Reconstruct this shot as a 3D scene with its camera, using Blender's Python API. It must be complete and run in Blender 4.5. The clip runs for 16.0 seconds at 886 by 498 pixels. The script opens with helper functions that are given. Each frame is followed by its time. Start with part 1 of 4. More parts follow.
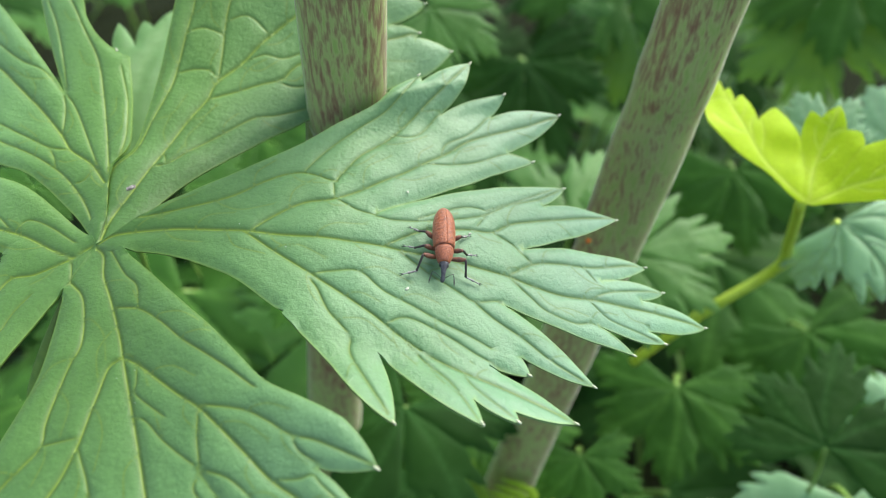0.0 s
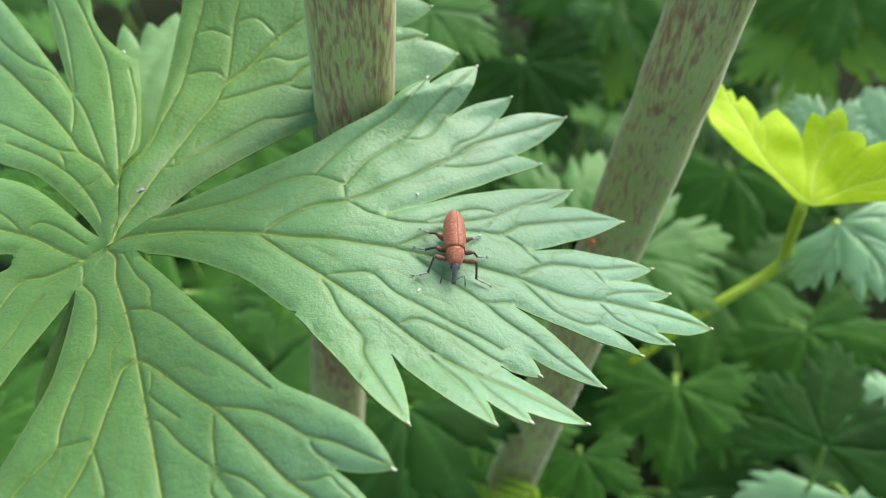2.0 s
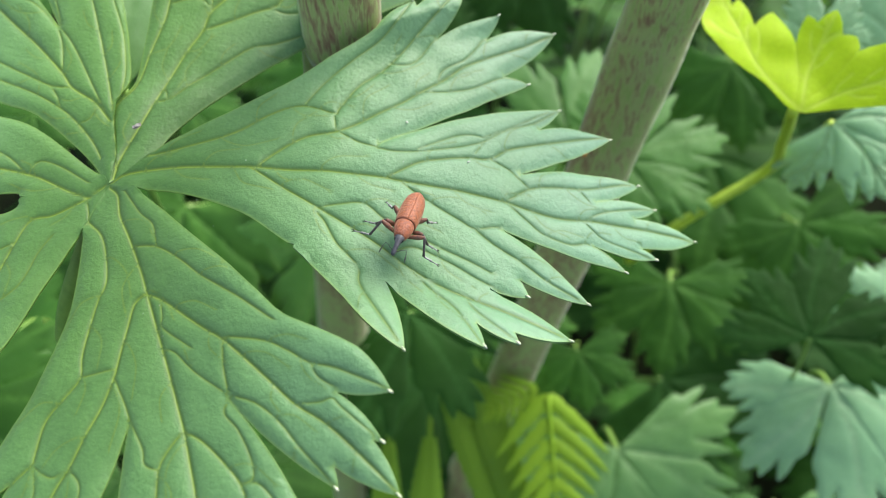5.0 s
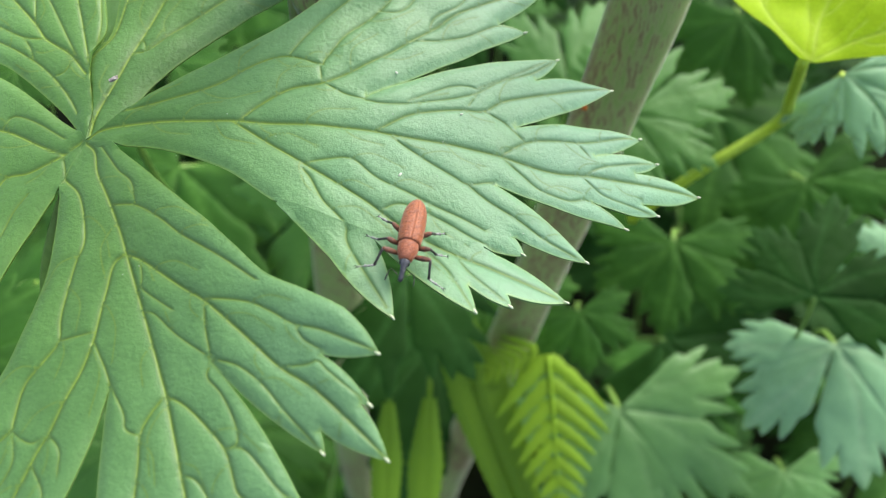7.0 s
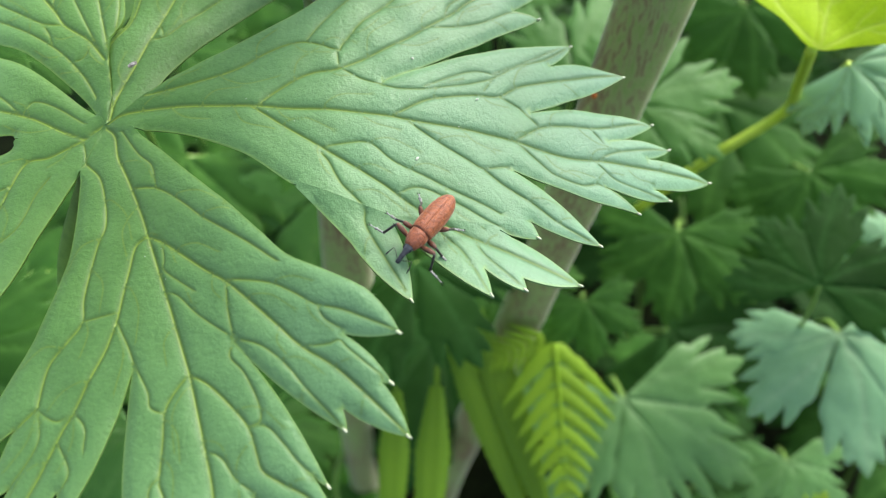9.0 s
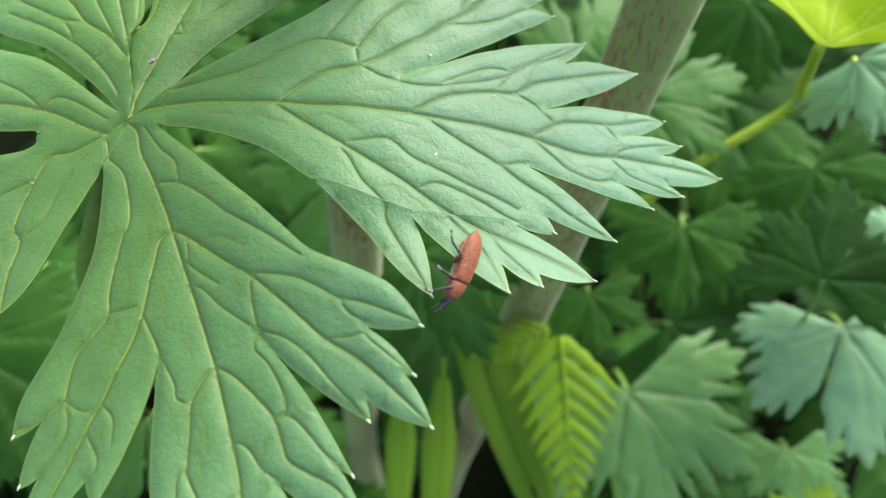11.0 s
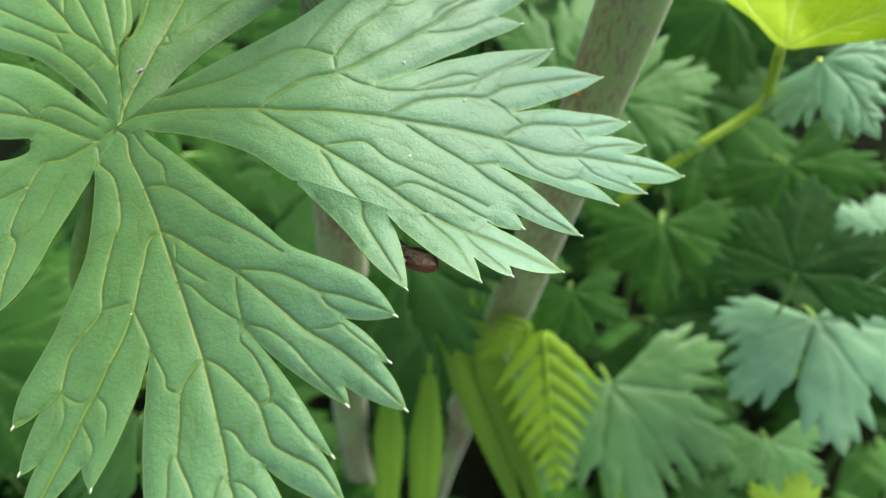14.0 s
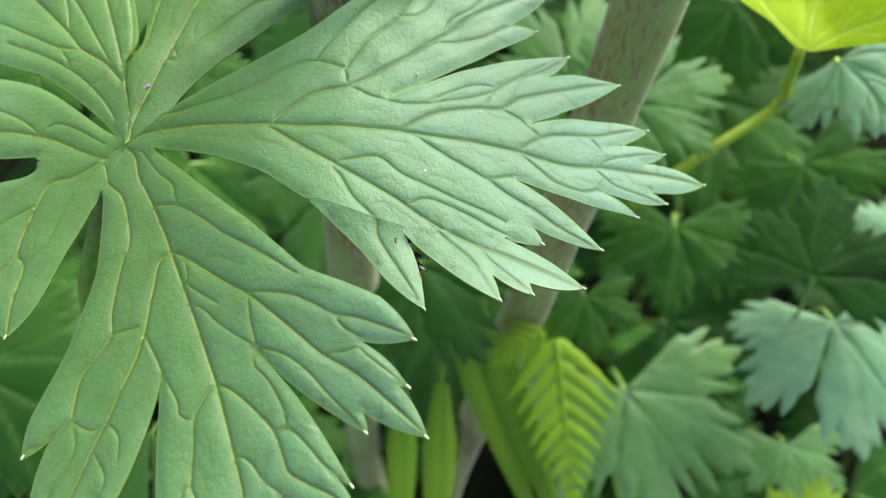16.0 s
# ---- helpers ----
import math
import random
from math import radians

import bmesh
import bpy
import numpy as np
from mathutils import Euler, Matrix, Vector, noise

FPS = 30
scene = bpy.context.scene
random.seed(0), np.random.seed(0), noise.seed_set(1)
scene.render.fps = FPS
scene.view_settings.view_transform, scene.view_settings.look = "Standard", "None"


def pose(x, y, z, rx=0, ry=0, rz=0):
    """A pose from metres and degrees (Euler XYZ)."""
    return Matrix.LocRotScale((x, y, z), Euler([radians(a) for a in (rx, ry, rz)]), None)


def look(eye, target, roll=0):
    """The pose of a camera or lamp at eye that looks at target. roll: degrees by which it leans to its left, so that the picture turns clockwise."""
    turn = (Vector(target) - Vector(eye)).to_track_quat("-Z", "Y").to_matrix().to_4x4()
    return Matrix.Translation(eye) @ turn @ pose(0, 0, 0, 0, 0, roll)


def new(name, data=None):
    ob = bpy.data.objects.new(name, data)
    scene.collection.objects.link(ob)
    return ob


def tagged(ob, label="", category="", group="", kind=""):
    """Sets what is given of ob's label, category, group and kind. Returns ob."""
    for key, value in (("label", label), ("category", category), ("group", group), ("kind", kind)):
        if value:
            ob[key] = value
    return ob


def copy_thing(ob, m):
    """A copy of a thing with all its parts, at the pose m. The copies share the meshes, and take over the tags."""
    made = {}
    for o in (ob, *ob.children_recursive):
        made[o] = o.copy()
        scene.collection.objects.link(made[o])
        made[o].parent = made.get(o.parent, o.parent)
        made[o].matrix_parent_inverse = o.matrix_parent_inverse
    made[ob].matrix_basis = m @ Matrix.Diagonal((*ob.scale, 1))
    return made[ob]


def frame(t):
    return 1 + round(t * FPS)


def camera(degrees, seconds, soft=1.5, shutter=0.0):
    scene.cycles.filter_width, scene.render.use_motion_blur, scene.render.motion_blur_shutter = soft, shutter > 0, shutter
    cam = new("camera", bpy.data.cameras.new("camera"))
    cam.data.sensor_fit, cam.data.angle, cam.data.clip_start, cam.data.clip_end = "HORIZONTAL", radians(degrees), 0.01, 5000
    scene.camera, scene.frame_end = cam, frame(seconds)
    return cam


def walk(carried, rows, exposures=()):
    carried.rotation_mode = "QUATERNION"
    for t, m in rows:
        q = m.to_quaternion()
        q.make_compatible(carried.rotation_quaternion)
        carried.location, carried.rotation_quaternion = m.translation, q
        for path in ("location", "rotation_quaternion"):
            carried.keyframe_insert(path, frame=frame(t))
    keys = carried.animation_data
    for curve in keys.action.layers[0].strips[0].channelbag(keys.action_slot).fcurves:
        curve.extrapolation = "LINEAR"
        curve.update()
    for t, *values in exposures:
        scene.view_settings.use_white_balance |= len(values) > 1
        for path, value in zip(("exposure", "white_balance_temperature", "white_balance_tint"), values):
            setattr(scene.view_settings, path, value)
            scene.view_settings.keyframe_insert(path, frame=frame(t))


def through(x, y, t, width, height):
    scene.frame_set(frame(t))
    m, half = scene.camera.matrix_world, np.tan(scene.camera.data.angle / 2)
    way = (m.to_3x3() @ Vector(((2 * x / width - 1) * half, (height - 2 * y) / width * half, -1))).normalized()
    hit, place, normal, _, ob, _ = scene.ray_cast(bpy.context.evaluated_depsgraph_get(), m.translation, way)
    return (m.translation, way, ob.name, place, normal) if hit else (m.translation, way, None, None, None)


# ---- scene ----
from mathutils import geometry

cam = camera(63.4, 16.0, soft=1.1)
cam.data.dof.use_dof = True
cam.data.dof.focus_distance = 0.106
cam.data.dof.aperture_fstop = 16.5
EYE, TILT = 0.60, -43.0
# seconds, then millimetres right, ahead and up in the first view's level frame, then yaw, pitch, roll
ROWS = [
    (0.0, 0.00, -0.00, 0.00, 0.00, 0.00, -0.00),
    (0.5, -0.81, -1.01, -0.18, -0.15, 0.08, -0.02),
    (1.0, -1.61, -1.90, -0.24, -0.29, 0.02, -0.09),
    (1.5, -2.33, -1.03, -0.39, -0.43, 0.04, -0.10),
    (2.0, -2.50, -0.72, 0.30, -0.49, -0.02, 0.09),
    (2.5, -1.60, -2.53, 0.99, -0.70, -0.01, 0.31),
    (3.0, -1.43, -4.32, 3.56, -0.91, -0.13, 0.26),
    (3.5, -2.42, -4.64, 2.75, -0.90, -0.40, 0.27),
    (4.0, -1.92, -6.63, 1.40, -0.93, -4.50, 0.61),
    (4.5, -1.16, -6.45, 4.75, -0.60, -7.12, 1.38),
    (7.0, 1.41, -0.41, 4.38, -0.00, -11.63, 2.12),
    (7.5, -0.08, -2.61, 3.35, -0.05, -11.86, 2.16),
    (8.0, -1.02, -3.37, 3.44, 0.05, -11.92, 1.88),
    (8.5, -0.71, -3.53, 3.16, -0.09, -11.97, 2.13),
    (9.0, -1.10, -2.13, 3.15, -0.03, -12.08, 2.12),
    (11.5, -4.16, -4.87, 4.20, -0.26, -12.74, 1.88),
    (12.0, -3.35, -6.77, 3.54, -0.59, -12.64, 2.03),
    (12.5, -4.81, -8.58, 2.26, -0.63, -12.64, 2.25),
    (13.0, -4.01, -10.87, 3.25, -0.86, -12.65, 2.38),
    (13.5, -2.87, -11.20, 2.56, -1.02, -12.54, 2.72),
    (14.0, -1.29, -10.21, 4.25, -0.93, -12.53, 2.62),
    (14.5, -1.37, -8.91, 4.22, -0.99, -12.41, 2.80),
    (15.0, -1.16, -8.15, 4.22, -0.90, -12.33, 2.94),
    (15.5, -2.98, -7.46, 5.75, -0.82, -12.59, 3.29),
    (16.0, -2.74, -6.64, 6.33, -0.58, -12.57, 3.43),
]
START = pose(0, 0, EYE, TILT, 0, 0)
walk(cam, [(t, START @ pose(x / 1000, y / 1000, z / 1000, 90 + pitch, roll, yaw)) for t, x, y, z, yaw, pitch, roll in ROWS])

# ---- world and light: open shade under a bright sky ----
world = bpy.data.worlds.new("sky")
scene.world = world
world.use_nodes = True
wn = world.node_tree
sky = wn.nodes.new("ShaderNodeTexSky")
sky.sky_type, sky.sun_disc = "NISHITA", False
sky.sun_elevation, sky.sun_rotation = radians(47), radians(45)
sky.air_density, sky.dust_density = 1.0, 2.0
haze = wn.nodes.new("ShaderNodeHueSaturation")
haze.inputs["Saturation"].default_value = 0.8
wn.links.new(sky.outputs["Color"], haze.inputs["Color"])
wn.links.new(haze.outputs["Color"], wn.nodes["Background"].inputs["Color"])
wn.nodes["Background"].inputs["Strength"].default_value = 0.125
sun_data = bpy.data.lights.new("sun", "SUN")
sun_data.energy, sun_data.angle, sun_data.color = 2.5, radians(42), (1.0, 0.965, 0.88)
sun = new("sun", sun_data)
SUN_FROM = Vector((0.66, 0.66, 1.0))
sun.matrix_world = look(SUN_FROM * 5, (0, 0, 0))
scene.view_settings.exposure = 1.29


# ---- materials ----
def nodes_of(name):
    m = bpy.data.materials.new(name)
    m.use_nodes = True
    nt = m.node_tree
    return m, nt, nt.nodes["Principled BSDF"], nt.nodes["Material Output"]


def add(nt, kind, **values):
    n = nt.nodes.new(kind)
    for k, v in values.items():
        n.inputs[k].default_value = v
    return n


def ramp(nt, fac, stops):
    r = nt.nodes.new("ShaderNodeValToRGB")
    while len(r.color_ramp.elements) < len(stops):
        r.color_ramp.elements.new(0.5)
    for e, (p, c) in zip(r.color_ramp.elements, stops):
        e.position, e.color = p, (*c, 1) if len(c) == 3 else c
    nt.links.new(fac, r.inputs["Fac"])
    return r.outputs["Color"]


def mix(nt, fac, a, b, mode="MIX"):
    n = nt.nodes.new("ShaderNodeMix")
    n.data_type, n.blend_type = "RGBA", mode
    for sock, v in ((n.inputs[0], fac), (n.inputs[6], a), (n.inputs[7], b)):
        if isinstance(v, bpy.types.NodeSocket):
            nt.links.new(v, sock)
        else:
            sock.default_value = v if not isinstance(v, tuple) else (*v, 1)
    return n.outputs[2]


def maths(nt, op, a, b=0.0):
    n = nt.nodes.new("ShaderNodeMath")
    n.operation = op
    for sock, v in zip(n.inputs, (a, b)):
        if isinstance(v, bpy.types.NodeSocket):
            nt.links.new(v, sock)
        else:
            sock.default_value = v
    return n.outputs[0]


def leaf_material(name, dark, light, vein, rough=0.42, through=0.25, glow=(0.25, 0.45, 0.05), cells=500.0, relief=0.3, gloss=0.4, sheen_color=None, speckle=0.35, vary=0.3, groove=None):
    """Leaf skin: two scales of green, pale veins from the mesh's vein layer, a fine net of areoles, some light let through."""
    m, nt, p, out = nodes_of(name)
    tc = nt.nodes.new("ShaderNodeTexCoord")
    big = add(nt, "ShaderNodeTexNoise", Scale=35.0, Detail=3.0)
    fine = add(nt, "ShaderNodeTexNoise", Scale=1900.0, Detail=3.0, Roughness=0.7)
    net = add(nt, "ShaderNodeTexVoronoi", Scale=cells)
    net.feature = "DISTANCE_TO_EDGE"
    for n in (big, fine, net):
        nt.links.new(tc.outputs["Object"], n.inputs["Vector"])
    info = nt.nodes.new("ShaderNodeObjectInfo")
    layer = nt.nodes.new("ShaderNodeAttribute")
    layer.attribute_name = "vein"
    green = mix(nt, ramp(nt, big.outputs["Fac"], [(0.3, (0, 0, 0)), (0.7, (1, 1, 1))]), dark, light)
    green = mix(nt, maths(nt, "MULTIPLY", ramp(nt, fine.outputs["Fac"], [(0.38, (0, 0, 0)), (0.68, (1, 1, 1))]), speckle), green, tuple(min(1, c * 1.6) for c in light))
    # Sky sheen on the outer lobe is put into the green, driven by reach.
    if sheen_color:
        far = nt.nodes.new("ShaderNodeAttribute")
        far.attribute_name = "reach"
        sheen_ramp = nt.nodes.new("ShaderNodeMapRange")
        sheen_ramp.inputs[1].default_value, sheen_ramp.inputs[2].default_value = 0.012, 0.080
        nt.links.new(far.outputs["Fac"], sheen_ramp.inputs[0])
        green = mix(nt, maths(nt, "MULTIPLY", sheen_ramp.outputs[0], maths(nt, "ADD", big.outputs["Fac"], 0.35)), green, sheen_color)
    shade = maths(nt, "ADD", maths(nt, "MULTIPLY", info.outputs["Random"], vary), 1 - vary / 2)
    hsv = nt.nodes.new("ShaderNodeHueSaturation")
    nt.links.new(green, hsv.inputs["Color"])
    nt.links.new(shade, hsv.inputs["Value"])
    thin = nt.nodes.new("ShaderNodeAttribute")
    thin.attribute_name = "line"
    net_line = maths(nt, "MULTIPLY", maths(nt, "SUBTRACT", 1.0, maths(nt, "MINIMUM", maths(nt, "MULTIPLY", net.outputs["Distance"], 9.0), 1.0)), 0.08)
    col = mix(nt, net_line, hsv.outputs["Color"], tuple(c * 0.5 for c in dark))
    # Default groove tint: deeper vein green with the crease's shade put into it.
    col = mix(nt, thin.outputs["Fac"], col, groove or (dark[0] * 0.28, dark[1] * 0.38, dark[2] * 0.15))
    col = mix(nt, layer.outputs["Fac"], col, vein)
    nt.links.new(col, p.inputs["Base Color"])
    rr = maths(nt, "ADD", maths(nt, "MULTIPLY", fine.outputs["Fac"], 0.22), rough - 0.1)
    nt.links.new(rr, p.inputs["Roughness"])
    p.inputs["Specular IOR Level"].default_value = gloss
    soft = add(nt, "ShaderNodeTexNoise", Scale=700.0, Detail=2.0)
    nt.links.new(tc.outputs["Object"], soft.inputs["Vector"])
    web = maths(nt, "MINIMUM", maths(nt, "MULTIPLY", net.outputs["Distance"], 5.0), 1.0)
    h = maths(nt, "ADD", maths(nt, "ADD", maths(nt, "MULTIPLY", web, 0.15), maths(nt, "MULTIPLY", soft.outputs["Fac"], 0.45)), maths(nt, "MULTIPLY", fine.outputs["Fac"], 0.8))
    bump = add(nt, "ShaderNodeBump", Strength=relief, Distance=0.0004)
    nt.links.new(h, bump.inputs["Height"])
    nt.links.new(bump.outputs["Normal"], p.inputs["Normal"])
    tr = nt.nodes.new("ShaderNodeBsdfTranslucent")
    tr.inputs["Color"].default_value = (*glow, 1)
    ms = nt.nodes.new("ShaderNodeMixShader")
    ms.inputs[0].default_value = through
    nt.links.new(p.outputs[0], ms.inputs[1])
    nt.links.new(tr.outputs[0], ms.inputs[2])
    nt.links.new(ms.outputs[0], out.inputs["Surface"])
    return m


def plain(name, color, rough=0.6, second=None, scale=300.0, bump=0.2, depth=0.0003, spec=0.5):
    m, nt, p, out = nodes_of(name)
    tc = nt.nodes.new("ShaderNodeTexCoord")
    n = add(nt, "ShaderNodeTexNoise", Scale=scale, Detail=4.0, Roughness=0.65)
    nt.links.new(tc.outputs["Object"], n.inputs["Vector"])
    nt.links.new(ramp(nt, n.outputs["Fac"], [(0.35, color), (0.65, second or tuple(c * 0.6 for c in color))]), p.inputs["Base Color"])
    p.inputs["Roughness"].default_value = rough
    p.inputs["Specular IOR Level"].default_value = spec
    b = add(nt, "ShaderNodeBump", Strength=bump, Distance=depth)
    nt.links.new(n.outputs["Fac"], b.inputs["Height"])
    nt.links.new(b.outputs["Normal"], p.inputs["Normal"])
    return m


def stem_material(name):
    """Green stem skin with wine-red flecks drawn out along it, and a pale bloom of fine hairs at grazing angles."""
    m, nt, p, out = nodes_of(name)
    tc = nt.nodes.new("ShaderNodeTexCoord")
    mp = add(nt, "ShaderNodeMapping", Scale=(1.0, 1.0, 0.22))
    nt.links.new(tc.outputs["Object"], mp.inputs["Vector"])
    fleck = add(nt, "ShaderNodeTexNoise", Scale=1250.0, Detail=3.0, Roughness=0.55)
    zone = add(nt, "ShaderNodeTexNoise", Scale=75.0, Detail=2.0)
    grain = add(nt, "ShaderNodeTexNoise", Scale=1800.0, Detail=3.0)
    for n in (fleck, zone, grain):
        nt.links.new(mp.outputs[0], n.inputs["Vector"])
    s = maths(nt, "ADD", maths(nt, "MULTIPLY", fleck.outputs["Fac"], 0.7), maths(nt, "MULTIPLY", zone.outputs["Fac"], 0.4))
    col = ramp(nt, s, [(0.40, (0.27, 0.41, 0.10)), (0.50, (0.36, 0.44, 0.15)), (0.59, (0.27, 0.22, 0.10)), (0.70, (0.20, 0.095, 0.055))])
    col = mix(nt, maths(nt, "MULTIPLY", grain.outputs["Fac"], 0.2), col, (0.26, 0.30, 0.12))
    nt.links.new(col, p.inputs["Base Color"])
    p.inputs["Roughness"].default_value = 0.55
    p.inputs["Sheen Weight"].default_value = 0.5
    p.inputs["Sheen Roughness"].default_value = 0.25
    p.inputs["Sheen Tint"].default_value = (0.86, 0.92, 0.86, 1)
    b = add(nt, "ShaderNodeBump", Strength=0.35, Distance=0.0004)
    nt.links.new(grain.outputs["Fac"], b.inputs["Height"])
    nt.links.new(b.outputs["Normal"], p.inputs["Normal"])
    return m


def felt(name, color, second, scale):
    """Fine-haired rust skin that greys a little where it faces the sky."""
    m = plain(name, color, 0.46, second, scale, 0.9, 0.0002, 0.6)
    p = m.node_tree.nodes["Principled BSDF"]
    p.inputs["Sheen Weight"].default_value = 0.35
    p.inputs["Sheen Roughness"].default_value = 0.4
    p.inputs["Sheen Tint"].default_value = (1.0, 0.66, 0.55, 1)
    return m


LEAF = leaf_material("leaf_blue_green", (0.074, 0.182, 0.030), (0.106, 0.232, 0.048), (0.30, 0.43, 0.05), rough=0.47, through=0.12, gloss=0.5, sheen_color=(0.175, 0.34, 0.215), speckle=0.28, vary=0.0, relief=0.38)
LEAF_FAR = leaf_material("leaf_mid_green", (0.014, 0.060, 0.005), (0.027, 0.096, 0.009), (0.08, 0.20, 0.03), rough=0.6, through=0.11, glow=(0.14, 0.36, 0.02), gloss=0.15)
# LEAF_MID and LEAF_SOFT: lit copies of leaf_mid_green, stronger light put into the colour.
LEAF_MID = leaf_material("leaf_half_lit_green", (0.036, 0.120, 0.015), (0.058, 0.165, 0.028), (0.10, 0.22, 0.05), rough=0.5, through=0.2, glow=(0.2, 0.42, 0.03), gloss=0.3)
LEAF_SOFT = leaf_material("leaf_lit_green", (0.075, 0.190, 0.045), (0.11, 0.245, 0.075), (0.17, 0.31, 0.11), rough=0.45, through=0.22, glow=(0.25, 0.48, 0.06), gloss=0.35)
# Shaded copy of leaf_mid_green: the bed's shade is put into its colour.
LEAF_SHADED = leaf_material("leaf_shaded_green", (0.006, 0.029, 0.003), (0.012, 0.048, 0.005), (0.03, 0.10, 0.02), rough=0.65, through=0.12, glow=(0.08, 0.22, 0.01), gloss=0.1)
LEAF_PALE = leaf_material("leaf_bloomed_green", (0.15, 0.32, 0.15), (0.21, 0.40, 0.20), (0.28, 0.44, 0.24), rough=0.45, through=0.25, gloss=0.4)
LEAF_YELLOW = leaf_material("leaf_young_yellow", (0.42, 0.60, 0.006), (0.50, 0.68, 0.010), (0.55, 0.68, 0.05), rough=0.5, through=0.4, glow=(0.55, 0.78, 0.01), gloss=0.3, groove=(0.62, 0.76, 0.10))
FERN = leaf_material("fern_yellow_green", (0.16, 0.29, 0.014), (0.22, 0.36, 0.020), (0.28, 0.42, 0.05), rough=0.55, through=0.35, glow=(0.3, 0.5, 0.03), gloss=0.25)
FERN_OLD = leaf_material("fern_olive_green", (0.095, 0.200, 0.010), (0.135, 0.255, 0.014), (0.17, 0.30, 0.03), rough=0.55, through=0.3, glow=(0.24, 0.42, 0.02), gloss=0.25)
TIP = plain("leaf_tip_callus", (0.64, 0.66, 0.46), 0.5, (0.5, 0.56, 0.34))
STALK = plain("leaf_stalk_green", (0.16, 0.30, 0.05), 0.5, (0.22, 0.38, 0.07))
STALK_YELLOW = plain("leaf_stalk_yellow_green", (0.48, 0.64, 0.05), 0.45, (0.40, 0.56, 0.04))
STEM = stem_material("stem_flecked")
# Deep shade between the leaves is put into this near-black soil colour.
SOIL = plain("soil_shaded", (0.012, 0.018, 0.006), 0.98, (0.007, 0.009, 0.004), scale=60.0, bump=0.6, depth=0.01, spec=0.05)
ELYTRA = felt("weevil_rust_felt", (0.40, 0.110, 0.030), (0.17, 0.048, 0.02), 2600.0)
THORAX = felt("weevil_thorax_rust", (0.42, 0.120, 0.040), (0.20, 0.058, 0.028), 2800.0)
BELLY = plain("weevil_belly_buff", (0.62, 0.38, 0.19), 0.6, (0.28, 0.12, 0.055), scale=1500.0, bump=0.4, depth=0.0001)
SNOUT = plain("weevil_snout_grey", (0.030, 0.030, 0.034), 0.4, (0.10, 0.098, 0.105), scale=2500.0)
EYE_BLACK = plain("weevil_eye_black", (0.008, 0.008, 0.009), 0.12, (0.012, 0.012, 0.012))
LEG_RUST = plain("weevil_leg_rust", (0.22, 0.075, 0.035), 0.5, (0.07, 0.035, 0.025), scale=2500.0)
LEG_DARK = plain("weevil_leg_dark", (0.022, 0.018, 0.016), 0.45, (0.07, 0.058, 0.05), scale=2500.0)
FOOT = plain("weevil_foot_grey", (0.07, 0.065, 0.06), 0.5, (0.34, 0.34, 0.32), scale=3500.0)
SPECK = plain("dry_speck_white", (0.55, 0.58, 0.46), 0.7, (0.38, 0.40, 0.3), scale=2000.0)


# ---- mesh helpers ----
def link_mesh(name, verts, faces, material, parent=None, label="", smooth=True):
    me = bpy.data.meshes.new(name)
    me.from_pydata([tuple(v) for v in verts], [], [tuple(f) for f in faces])
    me.materials.append(material)
    if smooth:
        me.polygons.foreach_set("use_smooth", [True] * len(me.polygons))
    me.update()
    ob = new(name, me)
    ob.parent = parent
    return tagged(ob, label)


def tube(points, radii, sides=10, squash=1.0):
    """Vertices and faces of a closed tube along points with a radius at each."""
    pts = [Vector(p) for p in points]
    verts, faces = [], []
    side = None
    for i, p in enumerate(pts):
        d = (pts[min(i + 1, len(pts) - 1)] - pts[max(i - 1, 0)]).normalized()
        if side is None:
            side = d.orthogonal().normalized()
        side = (side - d * side.dot(d)).normalized()
        up = d.cross(side)
        for k in range(sides):
            a = 2 * math.pi * k / sides
            verts.append(p + (math.cos(a) * side + squash * math.sin(a) * up) * float(radii[i]))
    for i in range(len(pts) - 1):
        for k in range(sides):
            a, b = i * sides + k, i * sides + (k + 1) % sides
            faces.append((a, b, b + sides, a + sides))
    verts += [pts[0], pts[-1]]
    n, last = len(verts), (len(pts) - 1) * sides
    for k in range(sides):
        faces.append((n - 2, (k + 1) % sides, k))
        faces.append((n - 1, last + k, last + (k + 1) % sides))
    return verts, faces


def bezier(points, n):
    """n + 1 points on a smooth curve through the points."""
    p = np.array([tuple(q) for q in points], float)
    p = np.vstack([2 * p[0] - p[1], p, 2 * p[-1] - p[-2]])
    out = []
    per = max(2, n // (len(points) - 1))
    for i in range(1, len(p) - 2):
        for t in np.linspace(0, 1, per, endpoint=False):
            a, b, c, d = p[i - 1], p[i], p[i + 1], p[i + 2]
            out.append(0.5 * (2 * b + (c - a) * t + (2 * a - 5 * b + 4 * c - d) * t * t + (3 * b - a - 3 * c + d) * t ** 3))
    out.append(p[-2])
    return np.array(out)


# ---- leaves ----
def resample(p, step):
    p = np.asarray(p, float)
    d = np.r_[0, np.cumsum(np.linalg.norm(np.diff(p, axis=0), axis=1))]
    n = max(2, int(round(d[-1] / step)) + 1)
    s = np.linspace(0, d[-1], n)
    return np.stack([np.interp(s, d, p[:, 0]), np.interp(s, d, p[:, 1])], 1)


